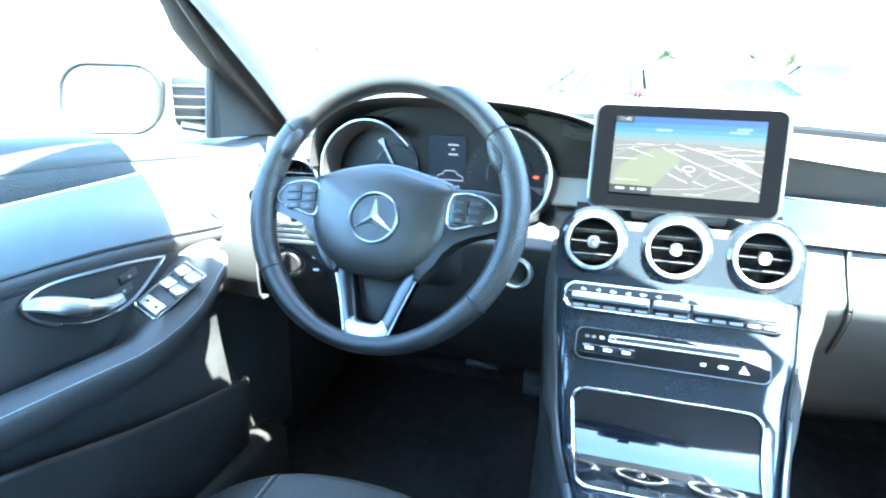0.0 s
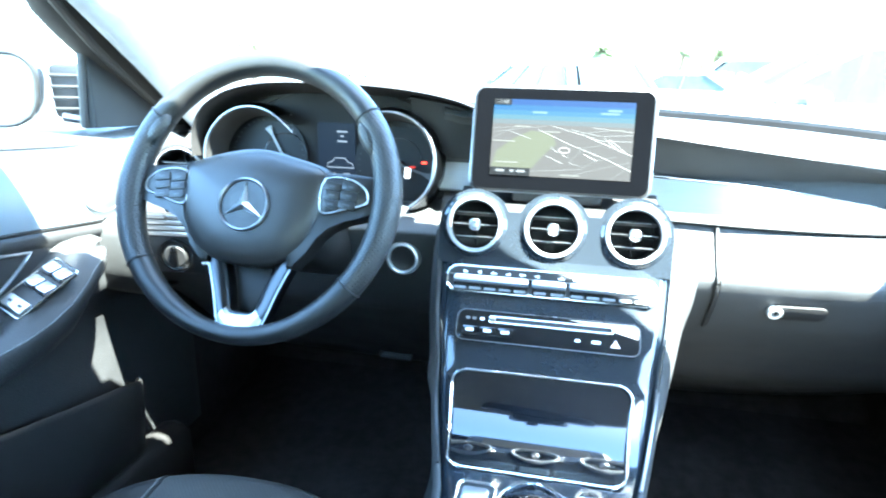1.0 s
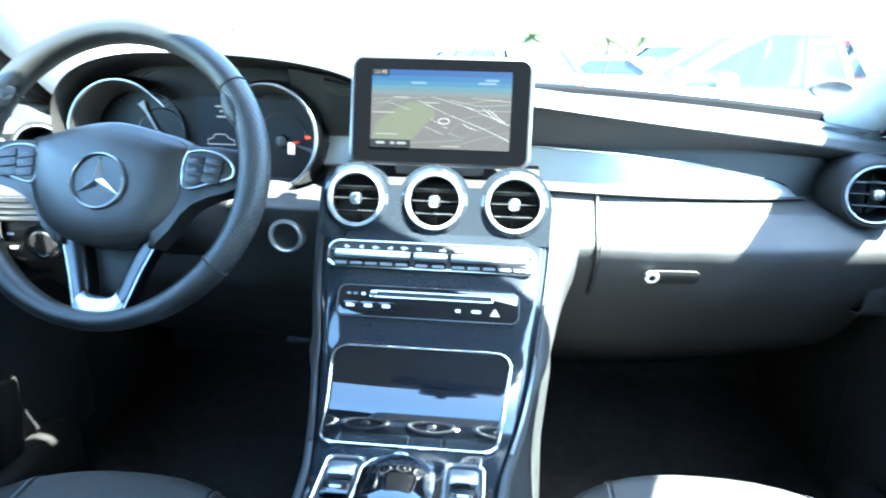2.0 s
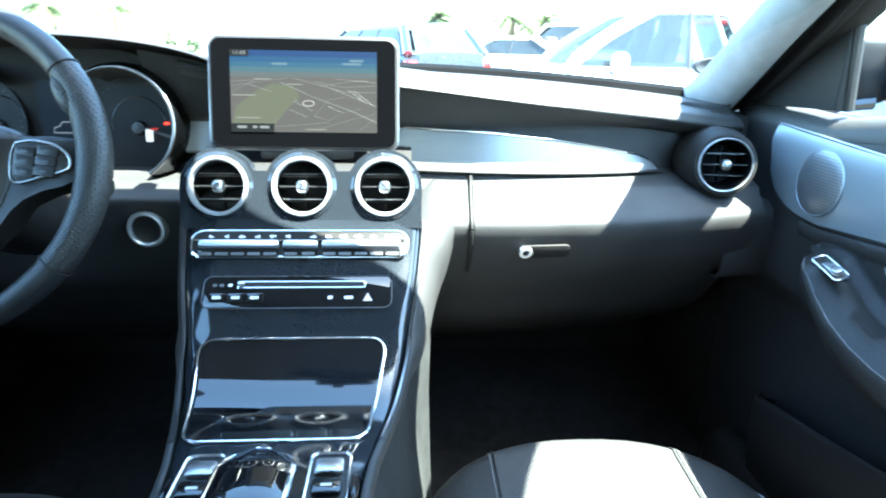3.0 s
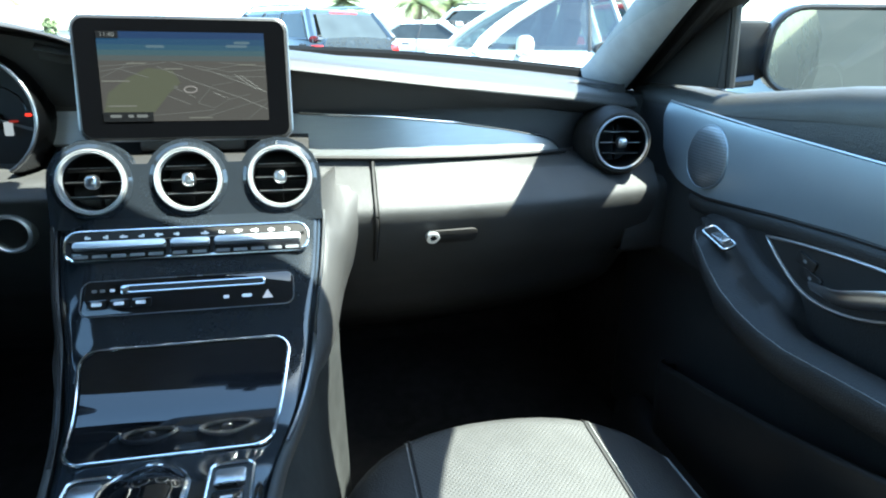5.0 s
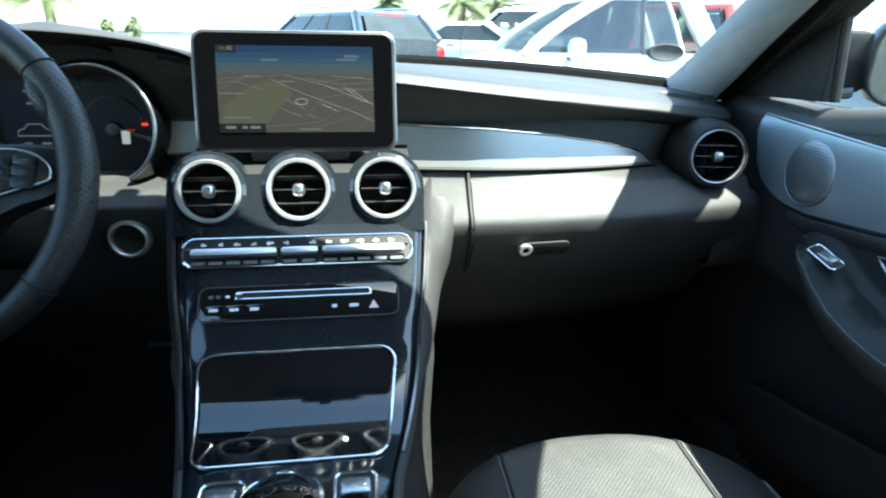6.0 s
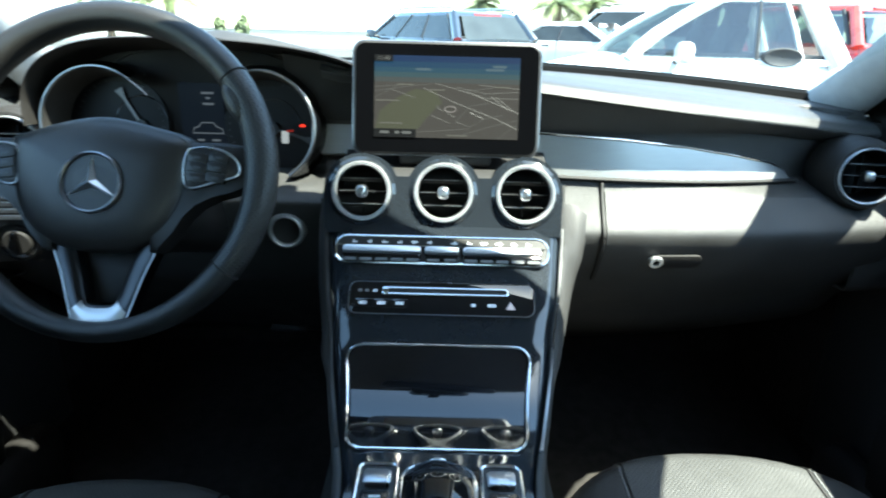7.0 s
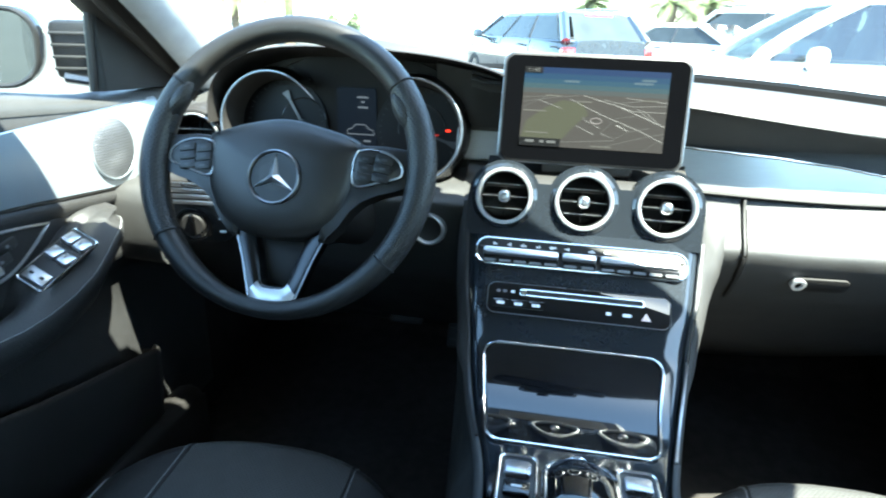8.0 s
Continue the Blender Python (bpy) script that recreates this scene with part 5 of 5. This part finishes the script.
    for k in range(40):
        y = lerp(0.024, -0.95, (k / 39) ** 1.5)
        z = lip(y)
        inn = lerp(0.738, 0.686, min(1, (0.024 - y) / 0.030) ** 0.5)
        rings.append([at(x, y, zz) for x, zz in ((inn + 0.010, z - 0.05), (inn + 0.008, z - 0.004), (inn + 0.005, z), (inn + 0.001, z - 0.001), (inn - 0.001, z - 0.008), (inn + 0.002, lerp(z, 0.42, 0.4)), (inn + 0.010, 0.45), (0.748, 0.385))])
    part("map_pocket", thick(loft(rings), 0.003), M_BLACK, d, sharp=60)
    # triangular sail panel behind the mirror
    m = Matrix(((0, 0, -s, s * 0.738), (1, 0, 0, 0), (0, 1, 0, 0), (0, 0, 0, 1)))
    part("sail_panel", slab([(0.012, 1.018), (0.225, 1.010), (0.150, 1.066), (0.080, 1.110), (0.012, 1.150)], 0.014, 0.004, m=m), M_SAIL, d)
    part("glass_channel", tube([(s * 0.744, 0.012, 1.018), (s * 0.730, 0.010, 1.155)], 0.007, sides=8), M_RUBBER, d)
    # side glass
    top = [(0.725, 0.01, 1.155), (0.703, -0.12, 1.22), (0.672, -0.25, 1.290), (0.635, -0.55, 1.350), (0.620, -0.98, 1.365)]
    rings = [[(s * lerp(0.750, x, t), y, lerp(1.000, z, t)) for t in (0, 0.35, 0.7, 1)] for x, y, z in top]
    gl = part("side_glass", loft(rings), M_GLASS, d, "clear side window glass")
    gl.visible_shadow = False
    part("outer_skin", thick(loft([[(s * x, y, z) for x, z in ((0.757, 1.012), (0.785, 1.008), (0.80, 0.985), (0.86, 0.86), (0.88, 0.70), (0.87, 0.45), (0.83, 0.28))] for y in (0.42, 0.2, -0.3, -1.0, -2.1)]), 0.004), M_PAINT, d)
    # outside mirror
    mr = thing("door_mirror", "outside door mirror with a dark painted housing", "mirror", "outside mirrors", at=pose(-1.020 if s < 0 else 1.000, 0.095, 1.070, 93.5, 0, s * -23))
    out = [(x + (0.010 * y / 0.07 if s < 0 else 0), y) for x, y in rrect(0.185 if s < 0 else 0.225, 0.132 if s < 0 else 0.140, 0.05, 6)]
    part("housing", loft([[(x * k, y * k, z) for x, y in out] for k, z in ((0.97, 0.006), (1.0, 0.0), (1.02, -0.02), (0.92, -0.06), (0.6, -0.09), (0.1, -0.10))], True, True), M_PAINT, mr, sharp=60)
    part("bezel", tube([(x * 0.965, y * 0.965, 0.006) for x, y in out], 0.005, closed=True, sides=8), M_BLACK, mr)
    part("mirror_glass", slab([(x * 0.93, y * 0.92) for x, y in out], 0.002, m=pose(0, 0, 0.0045)), M_MIRROR, mr)
    part("mirror_arm", box(-0.045, 0.045, -0.05, 0.05, -0.05, -0.01, 0.012), M_SAIL, mr).data.transform(pose(s * -0.148, -0.005, 0.0))
    for k in range(4 if s < 0 else 0):
        part("arm_rib", box(-0.042, 0.042, -0.0025, 0.0025, -0.012, -0.004, 0.002), M_RUBBER, mr).data.transform(pose(s * -0.148, -0.035 + 0.02 * k, 0))
    part("mirror_foot", tube([(s * -0.12, -0.05, -0.03), (s * -0.19, -0.062, -0.03), (s * -0.245, -0.060, -0.03)], [0.03, 0.026, 0.03], sides=12, flat=0.5, up=(0, 1, 0)), M_PAINT, mr)
    return d


for s in (-1, 1):
    car_door(s)


# ---- seats ----
def car_seat(cx, label, back=0.0, drop=0.0):
    q = thing("car_seat", label, "car seat", "front seats", at=pose(0, -back, -drop))

    def front(u):
        return -0.112 - 0.085 * abs(u) ** 2.4

    def surf(u, v):
        """u across, v from the front's foot over the edge to the back."""
        yf = front(u)
        bol = 0.030 * max(0, abs(u) - 0.60) / 0.40
        edge = abs(u) ** 6 * 0.035
        if v < 0.25:
            t = v / 0.25
            return (cx + u * 0.212, yf + 0.010 - 0.045 * (1 - t) ** 1.5, lerp(0.40, 0.555, t) - edge * t)
        if v < 0.4:
            a = (v - 0.25) / 0.15 * math.pi / 2
            return (cx + u * 0.212, yf + 0.010 - 0.035 * (1 - math.cos(a)), 0.555 + 0.030 * math.sin(a) + bol * 0.25 * math.sin(a) - edge)
        t = (v - 0.4) / 0.6
        return (cx + u * 0.212, lerp(yf - 0.025, -0.66, t), 0.585 - 0.035 * t + bol * (0.25 + t) - edge + 0.004 * math.cos(u * 6))

    vs = [0, 0.1, 0.2, 0.25, 0.28, 0.31, 0.34, 0.37, 0.4, 0.46, 0.55, 0.7, 0.85, 1]
    for name, us, ml, lab in (("cushion", [-0.57, -0.46, -0.32, -0.16, 0, 0.16, 0.32, 0.46, 0.57], M_SEAT, "perforated leather cushion"), ("bolster", [-1, -0.98, -0.92, -0.85, -0.76, -0.66, -0.585], M_LEA, ""), ("bolster", [0.585, 0.66, 0.76, 0.85, 0.92, 0.98, 1], M_LEA, "")):
        part(name, thick(loft([[surf(u, v) for v in vs] for u in us]), 0.02), ml, q, lab, sharp=60)
    for u in (-0.578, 0.578):
        part("piping", tube([Vector(surf(u, v)) + Vector((0, 0, 0.0005)) for v in vs], 0.0018, sides=6), M_RUBBER, q)
        part("stitching", tube([Vector(surf(u + math.copysign(0.025, u), v)) + Vector((0, -0.0, 0.0012)) for v in vs], 0.0008, sides=5), M_THREAD, q)
    for u in (-0.985, 0.985):
        part("edge_piping", tube([Vector(surf(u, v)) + Vector((0, 0, 0.001)) for v in vs[3:]], 0.0013, sides=6), M_THREAD, q)
    part("base", box(cx - 0.19, cx + 0.19, -0.62, -0.19, 0.31, 0.46, 0.02), M_BLACK, q)
    rings = []
    for y, z, w in ((-0.66, 0.53, 0.20), (-0.70, 0.62, 0.215), (-0.80, 0.80, 0.225), (-0.90, 0.98, 0.215), (-0.97, 1.09, 0.18), (-0.99, 1.12, 0.14)):
        rings.append([(cx + x * w, y - 0.03 + 0.035 * abs(x) ** 3 - dd, z) for x, dd in ((-1, 0.10), (-1, 0.02), (-0.8, 0), (-0.4, 0), (0, 0), (0.4, 0), (0.8, 0), (1, 0.02), (1, 0.10), (0, 0.12))])
    part("backrest", loft(rings, True, True), M_LEA, q, sharp=60)


car_seat(-0.405, "black perforated leather driver's seat with side bolsters", 0.03, 0.040)
car_seat(0.365, "black perforated leather passenger seat partly in the sun")


# ---- outside: car park ----
M_ASPHALT = mat("sunlit_asphalt", (0.075, 0.074, 0.070), 0.9, vary=0.25, scale=60, bump=0.6, bscale=120, stain=0.6, spec=0.2)
gr = thing("ground", "pale sunlit asphalt car park", "ground", kind="structure")
part("asphalt", loft([[(x, y, 0.0) for x in (-600, -40, -12, 0, 12, 40, 600)] for y in (-600, -40, -8, 0, 8, 20, 40, 600)]), M_ASPHALT, gr)

M_TYRE = mat("tyre_rubber", (0.02, 0.02, 0.02), 0.8, bump=0.3, bscale=80)
M_RIM = mat("alloy_rim", (0.5, 0.5, 0.52), 0.35, metal=1.0)
M_TINT = mat("car_window", (0.035, 0.042, 0.045), 0.03, vary=0.3, scale=3, stain=1.2, rvar=0.01, spec=0.35)
M_CARGLASS = pane("car_glass", (0.45, 0.53, 0.52), 0.16)
M_CITYGLASS = pane("city_car_glass", (0.24, 0.29, 0.28), 0.10)
M_LAMP = mat("red_lamp", (0.45, 0.02, 0.02), 0.15, coat=0.6)
M_TRIM = mat("exterior_black", (0.02, 0.02, 0.022), 0.5)


def parked_car(label, m, L, W, belt, H, cabin, paint, deck=None, rails=False, doors=2, glass=None, splits=None, post=0.16, ease=1.0, dish=False):
    """A car with its front at -x. cabin: where the greenhouse starts and ends at the belt and at the roof."""
    c = thing("parked_car", label, "car", "parked cars", at=m)
    w = W / 2
    a0, a1, a2, a3 = cabin
    deck = deck or belt

    def top(x):
        if x < a0:
            return lerp(belt * 0.74, belt, min(1, max(0, (x + L / 2) / (a0 + L / 2))) ** 0.55)
        if x > a3 - 0.02:
            return lerp(belt, deck, min(1, (x - a3 + 0.02) / 0.3))
        return belt
    rings = []
    for k in range(25):
        x = lerp(-L / 2, L / 2, k / 24)
        e = 1 - abs(2 * k / 24 - 1) ** 7 * 0.22
        z = top(x)
        rings.append([(x, y * w * e, zz) for y, zz in ((-0.9, 0.22), (-1, 0.34), (-1.0, 0.62), (-0.985, z * 0.86), (-0.94, z - 0.012), (-0.86, z + 0.008), (-0.4, z + 0.03), (0, z + 0.035), (0.4, z + 0.03), (0.86, z + 0.008), (0.94, z - 0.012), (0.985, z * 0.86), (1.0, 0.62), (1, 0.34), (0.9, 0.22))])
    body = part("body", loft(rings, True, True), paint, c, sharp=50)

    def hull(t):
        xf, xr = lerp(a0, a1, t ** ease), lerp(a3, a2, t)
        return xf, xr, lerp(w * 0.945, w * 0.76, t), lerp(belt - 0.01, H - 0.05, t)
    # cabin: lower band, roof, pillars; the glass goes between them
    bm = bmesh.new()
    for levels in (((0, 1), (0.04, 1), (0.085, 1)), ((0.88, 1), (0.94, 1), (1.0, 0.985), (1.04, 0.93), (1.065, 0.8), (1.08, 0.5), (1.085, 0.05))):
        rings = []
        for t, k in levels:
            xf, xr, hw, z = hull(min(t, 1))
            z += (H - z) * (t - 1) / 0.085 if t > 1 else 0
            rings.append([((xf + xr) / 2 + x * k, y * k, z) for x, y in rrect(xr - xf, 2 * hw, 0.16, 6)])
        loft(rings, True, False, bm)
    cab = part("roof", bm, paint, c, sharp=50)
    for sg in (-1, 1):
        for end in (0, 1):
            pts = []
            for j in range(6):
                xf, xr, hw, z = hull(j / 5 * 0.95)
                pts.append((xf + 0.05 if end == 0 else xr - 0.06, sg * (hw - 0.04), z))
            part("corner_pillar", tube(pts, 0.055 if end == 0 else 0.085, sides=8), paint, cab)
    xf, xr, hw, z = hull(0)
    part("cabin_floor", box(xf + 0.15, xr - 0.12, -hw + 0.05, hw - 0.05, z + 0.03, z + 0.07, 0.01), M_TRIM, cab)
    for k in range(1 if L < 3 else 2):
        for sg in (-1, 1):
            sx = lerp(xf, xr, 0.52 if L < 3 else 0.42 + 0.30 * k)
            sy = sg * w * 0.42
            part("seat_back", loft([[(sx + dx + x, sy + y, z + h) for x, y in rrect(0.16, ww, 0.06)] for h, dx, ww in ((0.03, 0, 0.44), (0.25, 0.05, 0.42), (0.30, 0.06, 0.24), (0.33, 0.065, 0.24), (0.46, 0.08, 0.20))], True, True), M_TRIM, cab)

    def quad(name, fn, t0, t1, s0, s1, par):
        rows = [[fn(lerp(s0, s1, i / 6), lerp(t0, t1, j / 4)) for i in range(7)] for j in range(5)]
        g = part(name, loft(rows), glass or M_CARGLASS, par)
        g.visible_shadow = False
        return g
    n = doors
    for sg in (-1, 1):
        def side(f, t):
            xf, xr, hw, z = hull(t)
            if not splits:
                return (lerp(xf + 0.16 + 0.10 * t, xr - post - 0.06 * t, f), sg * (hw + 0.006), z)
            cut, stop = a3 - 0.72, a3 - post - 0.14 * t - 0.05 * t ** 3
            x = lerp(xf + 0.10 + 0.05 * t, cut, f / splits[1]) if f <= splits[1] else lerp(cut, stop, (f - splits[1]) / (1 - splits[1]))
            return (x, sg * (hw + 0.006), z)
        gaps = splits or [i / n for i in range(n + 1)]
        for i in range(n):
            xs0 = [side(gaps[i + 1], t) for t in (0.05, 0.5, 0.92)]
            part("door_pillar", tube([Vector(q) - Vector((0, sg * 0.02, 0)) for q in xs0], 0.022 if splits else 0.035, sides=8), paint if gaps[i + 1] == 1 and splits else M_TRIM, cab)
            quad("side_window", side, 0.06, 0.90, gaps[i] + 0.015, gaps[i + 1] - 0.015, cab)
        if dish:
            # dark round handle dish at the belt
            part("handle_dish", moved(lathe([(0.005, 0.012), (0.07, 0.014), (0.115, 0.026), (0.13, 0.004)], 28), pose(a3 - 0.53, sg * (w * 0.935), belt + 0.045, -90 * sg, 0, 0) @ Matrix.Diagonal((1.25, 0.55, 1, 1))), M_TRIM, body)
        for f in gaps[:-1] if not dish else ():
            xh = lerp(a0, a3, f + 0.8 / n)
            part("door_handle", tube([(xh - 0.10, sg * (w + 0.012), belt * 0.90), (xh, sg * (w + 0.022), belt * 0.905), (xh + 0.10, sg * (w + 0.012), belt * 0.90)], 0.016, sides=8), M_TRIM, body)
            xs = lerp(a0, a3, f + 1 / n)
            part("door_seam", tube([(xs, sg * (w + 0.001), 0.4), (xs + 0.02, sg * (w * 0.992), belt * 0.8), (xs, sg * (w * 0.95), belt)], 0.006, sides=5), M_TRIM, body)
        mp = pose(a0 + 0.42, sg * (w + 0.11), belt + 0.06)
        part("mirror", loft([[tuple(mp @ Vector((x * k, y * k, z))) for x, y in rrect(0.12, 0.20, 0.05)] for z, k in ((-0.075, 0.6), (-0.05, 0.95), (0.03, 1), (0.07, 0.8), (0.085, 0.4))], True, True), paint, body)
        part("mirror_stem", tube([(a0 + 0.42, sg * w * 0.93, belt), (a0 + 0.42, sg * (w + 0.06), belt + 0.02)], 0.03, sides=8), M_TRIM, body)
        part("tail_lamp", box(L / 2 - 0.22, L / 2 - 0.015, min(sg * w * 0.62, sg * w * 0.97), max(sg * w * 0.62, sg * w * 0.97), deck * 0.72, deck * 0.90, 0.03), M_LAMP, body)
        if rails:
            part("roof_rail", tube(spline([(a1 + 0.1, sg * w * 0.70, H - 0.02), (a1 + 0.3, sg * w * 0.70, H + 0.045), (a2 - 0.4, sg * w * 0.70, H + 0.045), (a2 - 0.1, sg * w * 0.70, H - 0.01)], 6), 0.022, sides=8), M_TRIM if paint is not M_CARDARK else M_RIM, cab)
        for wx in (-L * 0.31, L * 0.29):
            wh = part("wheel", moved(lathe([(0.20, 0.10), (0.29, 0.11), (0.32, 0.09), (0.325, 0.0), (0.32, -0.09), (0.29, -0.11)], 28), pose(wx, sg * (w - 0.10), 0.325, 90)), M_TYRE, c)
            part("rim", moved(lathe([(0.01, 0.06), (0.06, 0.065), (0.19, 0.05), (0.205, 0.105), (0.205, -0.105)], 20), pose(wx, sg * (w - 0.10), 0.325, 90 * sg)), M_RIM, wh)

    def front(f, t):
        xf, xr, hw, z = hull(t)
        return (xf - 0.007, lerp(-hw * 0.80, hw * 0.80, f), z)

    def rear(f, t):
        xf, xr, hw, z = hull(t)
        return (xr + 0.007, lerp(-hw * 0.80, hw * 0.80, f), z)
    quad("windscreen", front, 0.06, 0.92, 0, 1, cab)
    quad("rear_window", rear, 0.06, 0.90, 0, 1, cab)
    part("brake_lamp", box(a2 - 0.03, a2 + 0.035, -0.28, 0.28, H - 0.10, H - 0.055, 0.01), M_LAMP, cab)
    part("bumper", box(L / 2 - 0.1, L / 2 + 0.05, -w * 0.9, w * 0.9, 0.35, 0.55, 0.05), paint, body)
    return c


M_CARDARK = mat("dark_blue_paint", (0.02, 0.03, 0.045), 0.2, coat=1.0)
M_CARWHITE = mat("white_paint", (0.72, 0.73, 0.74), 0.25, coat=1.0, vary=0.03)
M_CARSILVER = mat("pale_silver_paint", (0.50, 0.53, 0.56), 0.25, coat=1.0, vary=0.04)
M_CARRED = mat("red_paint", (0.55, 0.05, 0.035), 0.3, coat=0.8)
parked_car("dark blue estate car with roof rails, seen from behind", pose(-0.20, 11.9, 0, 0, 0, -60), 4.6, 1.80, 0.98, 1.47, (-1.45, -0.55, 1.80, 2.22), M_CARDARK, rails=True, doors=3, glass=M_TINT)
parked_car("white saloon car in the car park", pose(2.95, 14.9, 0, 0, 0, -42), 4.6, 1.80, 0.95, 1.40, (-1.1, -0.25, 0.95, 1.75), M_CARWHITE, deck=1.02, doors=2, glass=M_TINT)
parked_car("pale silver off-road car with roof rails", pose(4.85, 16.4, 0, 0, 0, -35), 4.8, 1.90, 1.10, 1.82, (-1.3, -0.55, 1.9, 2.30), M_CARSILVER, rails=True, doors=2, glass=M_TINT)
parked_car("small white city car parked side on", pose(1.99, 4.87, 0, 0, 0, -3), 2.6, 1.56, 0.94, 1.50, (-0.54, 0.22, 0.93, 1.22), M_CARWHITE, doors=2, splits=(0, 0.70, 1), post=0.36, ease=1.35, dish=True, glass=M_CITYGLASS)
parked_car("red hatchback behind the white city car", pose(6.15, 10.6, 0, 0, 0, -66), 3.9, 1.75, 1.05, 1.68, (-1.1, -0.3, 1.6, 1.9), M_CARRED, doors=2)
parked_car("dark hatchback parked beside the passenger door", pose(3.1, 0.5, 0, 0, 0, -90), 4.1, 1.75, 0.98, 1.48, (-1.1, -0.3, 1.5, 1.95), M_CARDARK, doors=2)

# the car's own road wheels, under its dark skin
for wx in (-0.79, 0.79):
    for wy in (1.15, -1.65):
        rw = thing("road_wheel", "black tyre on a silver alloy rim under the car", "wheel", "own road wheels", at=pose(wx, wy, 0.325, 90, 0, 90))
        part("tyre", lathe([(0.22, 0.09), (0.29, 0.105), (0.32, 0.085), (0.325, 0.0), (0.32, -0.085), (0.29, -0.105), (0.22, -0.09)], 32), M_TYRE, rw)
        part("rim", lathe([(0.01, 0.05), (0.06, 0.06), (0.20, 0.045), (0.222, 0.092), (0.222, -0.092), (0.01, -0.02)], 24), M_RIM, rw)

# low pale wall with a coping, far behind the cars
M_WALL = mat("pale_render", (0.55, 0.52, 0.47), 0.9, vary=0.12, scale=8, stain=0.7, bump=0.4, bscale=60)
wl = thing("wall_far", "low pale rendered boundary wall", "wall", kind="structure")
part("wall_body", box(-30, 40, 34.0, 34.3, 0, 0.95, 0.02), M_WALL, wl)
part("coping", box(-30, 40, 33.93, 34.37, 0.95, 1.05, 0.03), M_WALL, wl)

# trees
M_FROND = mat("palm_leaf", (0.12, 0.15, 0.055), 0.55, vary=0.4, scale=3)
M_LEAF = mat("tree_leaf", (0.13, 0.16, 0.075), 0.6, vary=0.45, scale=2)
M_BARK = mat("palm_bark", (0.16, 0.12, 0.08), 0.95, vary=0.3, scale=10, bump=1.0, bscale=20)


def palm_tree(x, y, h, seed):
    rnd = random.Random(seed)
    p = thing("palm_tree", "green palm tree with a ragged crown of fronds", "tree", "palm trees", at=pose(x, y, 0))
    part("trunk", tube([(0, 0, 0), (0.03, 0.02, h * 0.5), (0, 0, h)], [0.32, 0.24, 0.26], sides=12), M_BARK, p)
    bm = bmesh.new()
    for k in range(46):
        a, lift = rnd.uniform(0, 2 * math.pi), rnd.uniform(-0.25, 1.0)
        L = rnd.uniform(1.7, 2.5)
        pts = []
        for i in range(10):
            t = i / 9
            r = L * t * (0.95 - 0.25 * max(lift, 0))
            pts.append(Vector((math.cos(a) * r, math.sin(a) * r, h + 0.1 + lift * L * 0.75 * t - 1.15 * t * t)))
        tube(pts, [0.02 * (1 - 0.8 * i / 9) for i in range(10)], sides=4, bm=bm)
        side = Vector((-math.sin(a), math.cos(a), 0))
        for i in range(2, 40):
            t = i / 40
            q = pts[0].lerp(pts[-1], t)
            j = min(8, int(t * 9))
            q = pts[j].lerp(pts[j + 1], t * 9 - j)
            d = (pts[j + 1] - pts[j]).normalized()
            for sg in (-1, 1):
                leaf = (side * sg * 0.8 + d * 0.6 - Vector((0, 0, 0.25 + 0.2 * rnd.random()))) * (0.42 * math.sin(math.pi * (0.12 + 0.86 * t)) + 0.05)
                v = [bm.verts.new(c) for c in (q - d * 0.018, q + d * 0.018, q + leaf)]
                bm.faces.new(v)
    part("crown", bm, M_FROND, p, sharp=180)


def leafy_tree(x, y, h, spread, seed, name="tree", label="green leafy tree with an uneven crown"):
    rnd = random.Random(seed)
    p = thing(name, label, "tree", "trees", at=pose(x, y, 0))
    part("trunk", tube([(0, 0, 0), (0.05, 0, h * 0.3), (0.0, 0.05, h * 0.75)], [0.16, 0.12, 0.04], sides=10), M_BARK, p)
    limbs, bm = bmesh.new(), bmesh.new()
    for k in range(30):
        a = rnd.uniform(0, 2 * math.pi)
        z0 = h * rnd.uniform(0.2, 0.7)
        r = spread * rnd.uniform(0.35, 1.0) * (1.15 - 0.6 * (z0 / h))
        e = Vector((math.cos(a) * r, math.sin(a) * r, z0 + h * rnd.uniform(0.1, 0.3)))
        tube([(0, 0, z0), e * 0.5 + Vector((0, 0, z0 * 0.5)), e], [0.05, 0.03, 0.012], sides=5, bm=limbs)
        for i in range(120):
            q = e + Vector((rnd.gauss(0, 1), rnd.gauss(0, 1), rnd.gauss(0, 0.8))) * spread * 0.20
            u = Vector((rnd.gauss(0, 1), rnd.gauss(0, 1), rnd.gauss(0, 1))).normalized() * 0.09
            n = u.orthogonal().normalized() * 0.045
            bm.faces.new([bm.verts.new(c) for c in (q - u, q + n, q + u, q - n)])
    part("limb", limbs, M_BARK, p)
    part("crown", bm, M_LEAF, p, sharp=180)


for i, (x, y, h) in enumerate(((1.7, 30, 2.3), (5.3, 30, 2.4), (7.2, 31, 2.4), (-13.5, 30, 2.4), (-16.8, 30.5, 2.4))):
    palm_tree(x, y, h, i)
for i, (x, y, h, sp) in enumerate(((-11.3, 30.5, 1.45, 0.25), (-10.2, 30.5, 1.6, 0.3))):
    leafy_tree(x, y, h, sp, 20 + i)
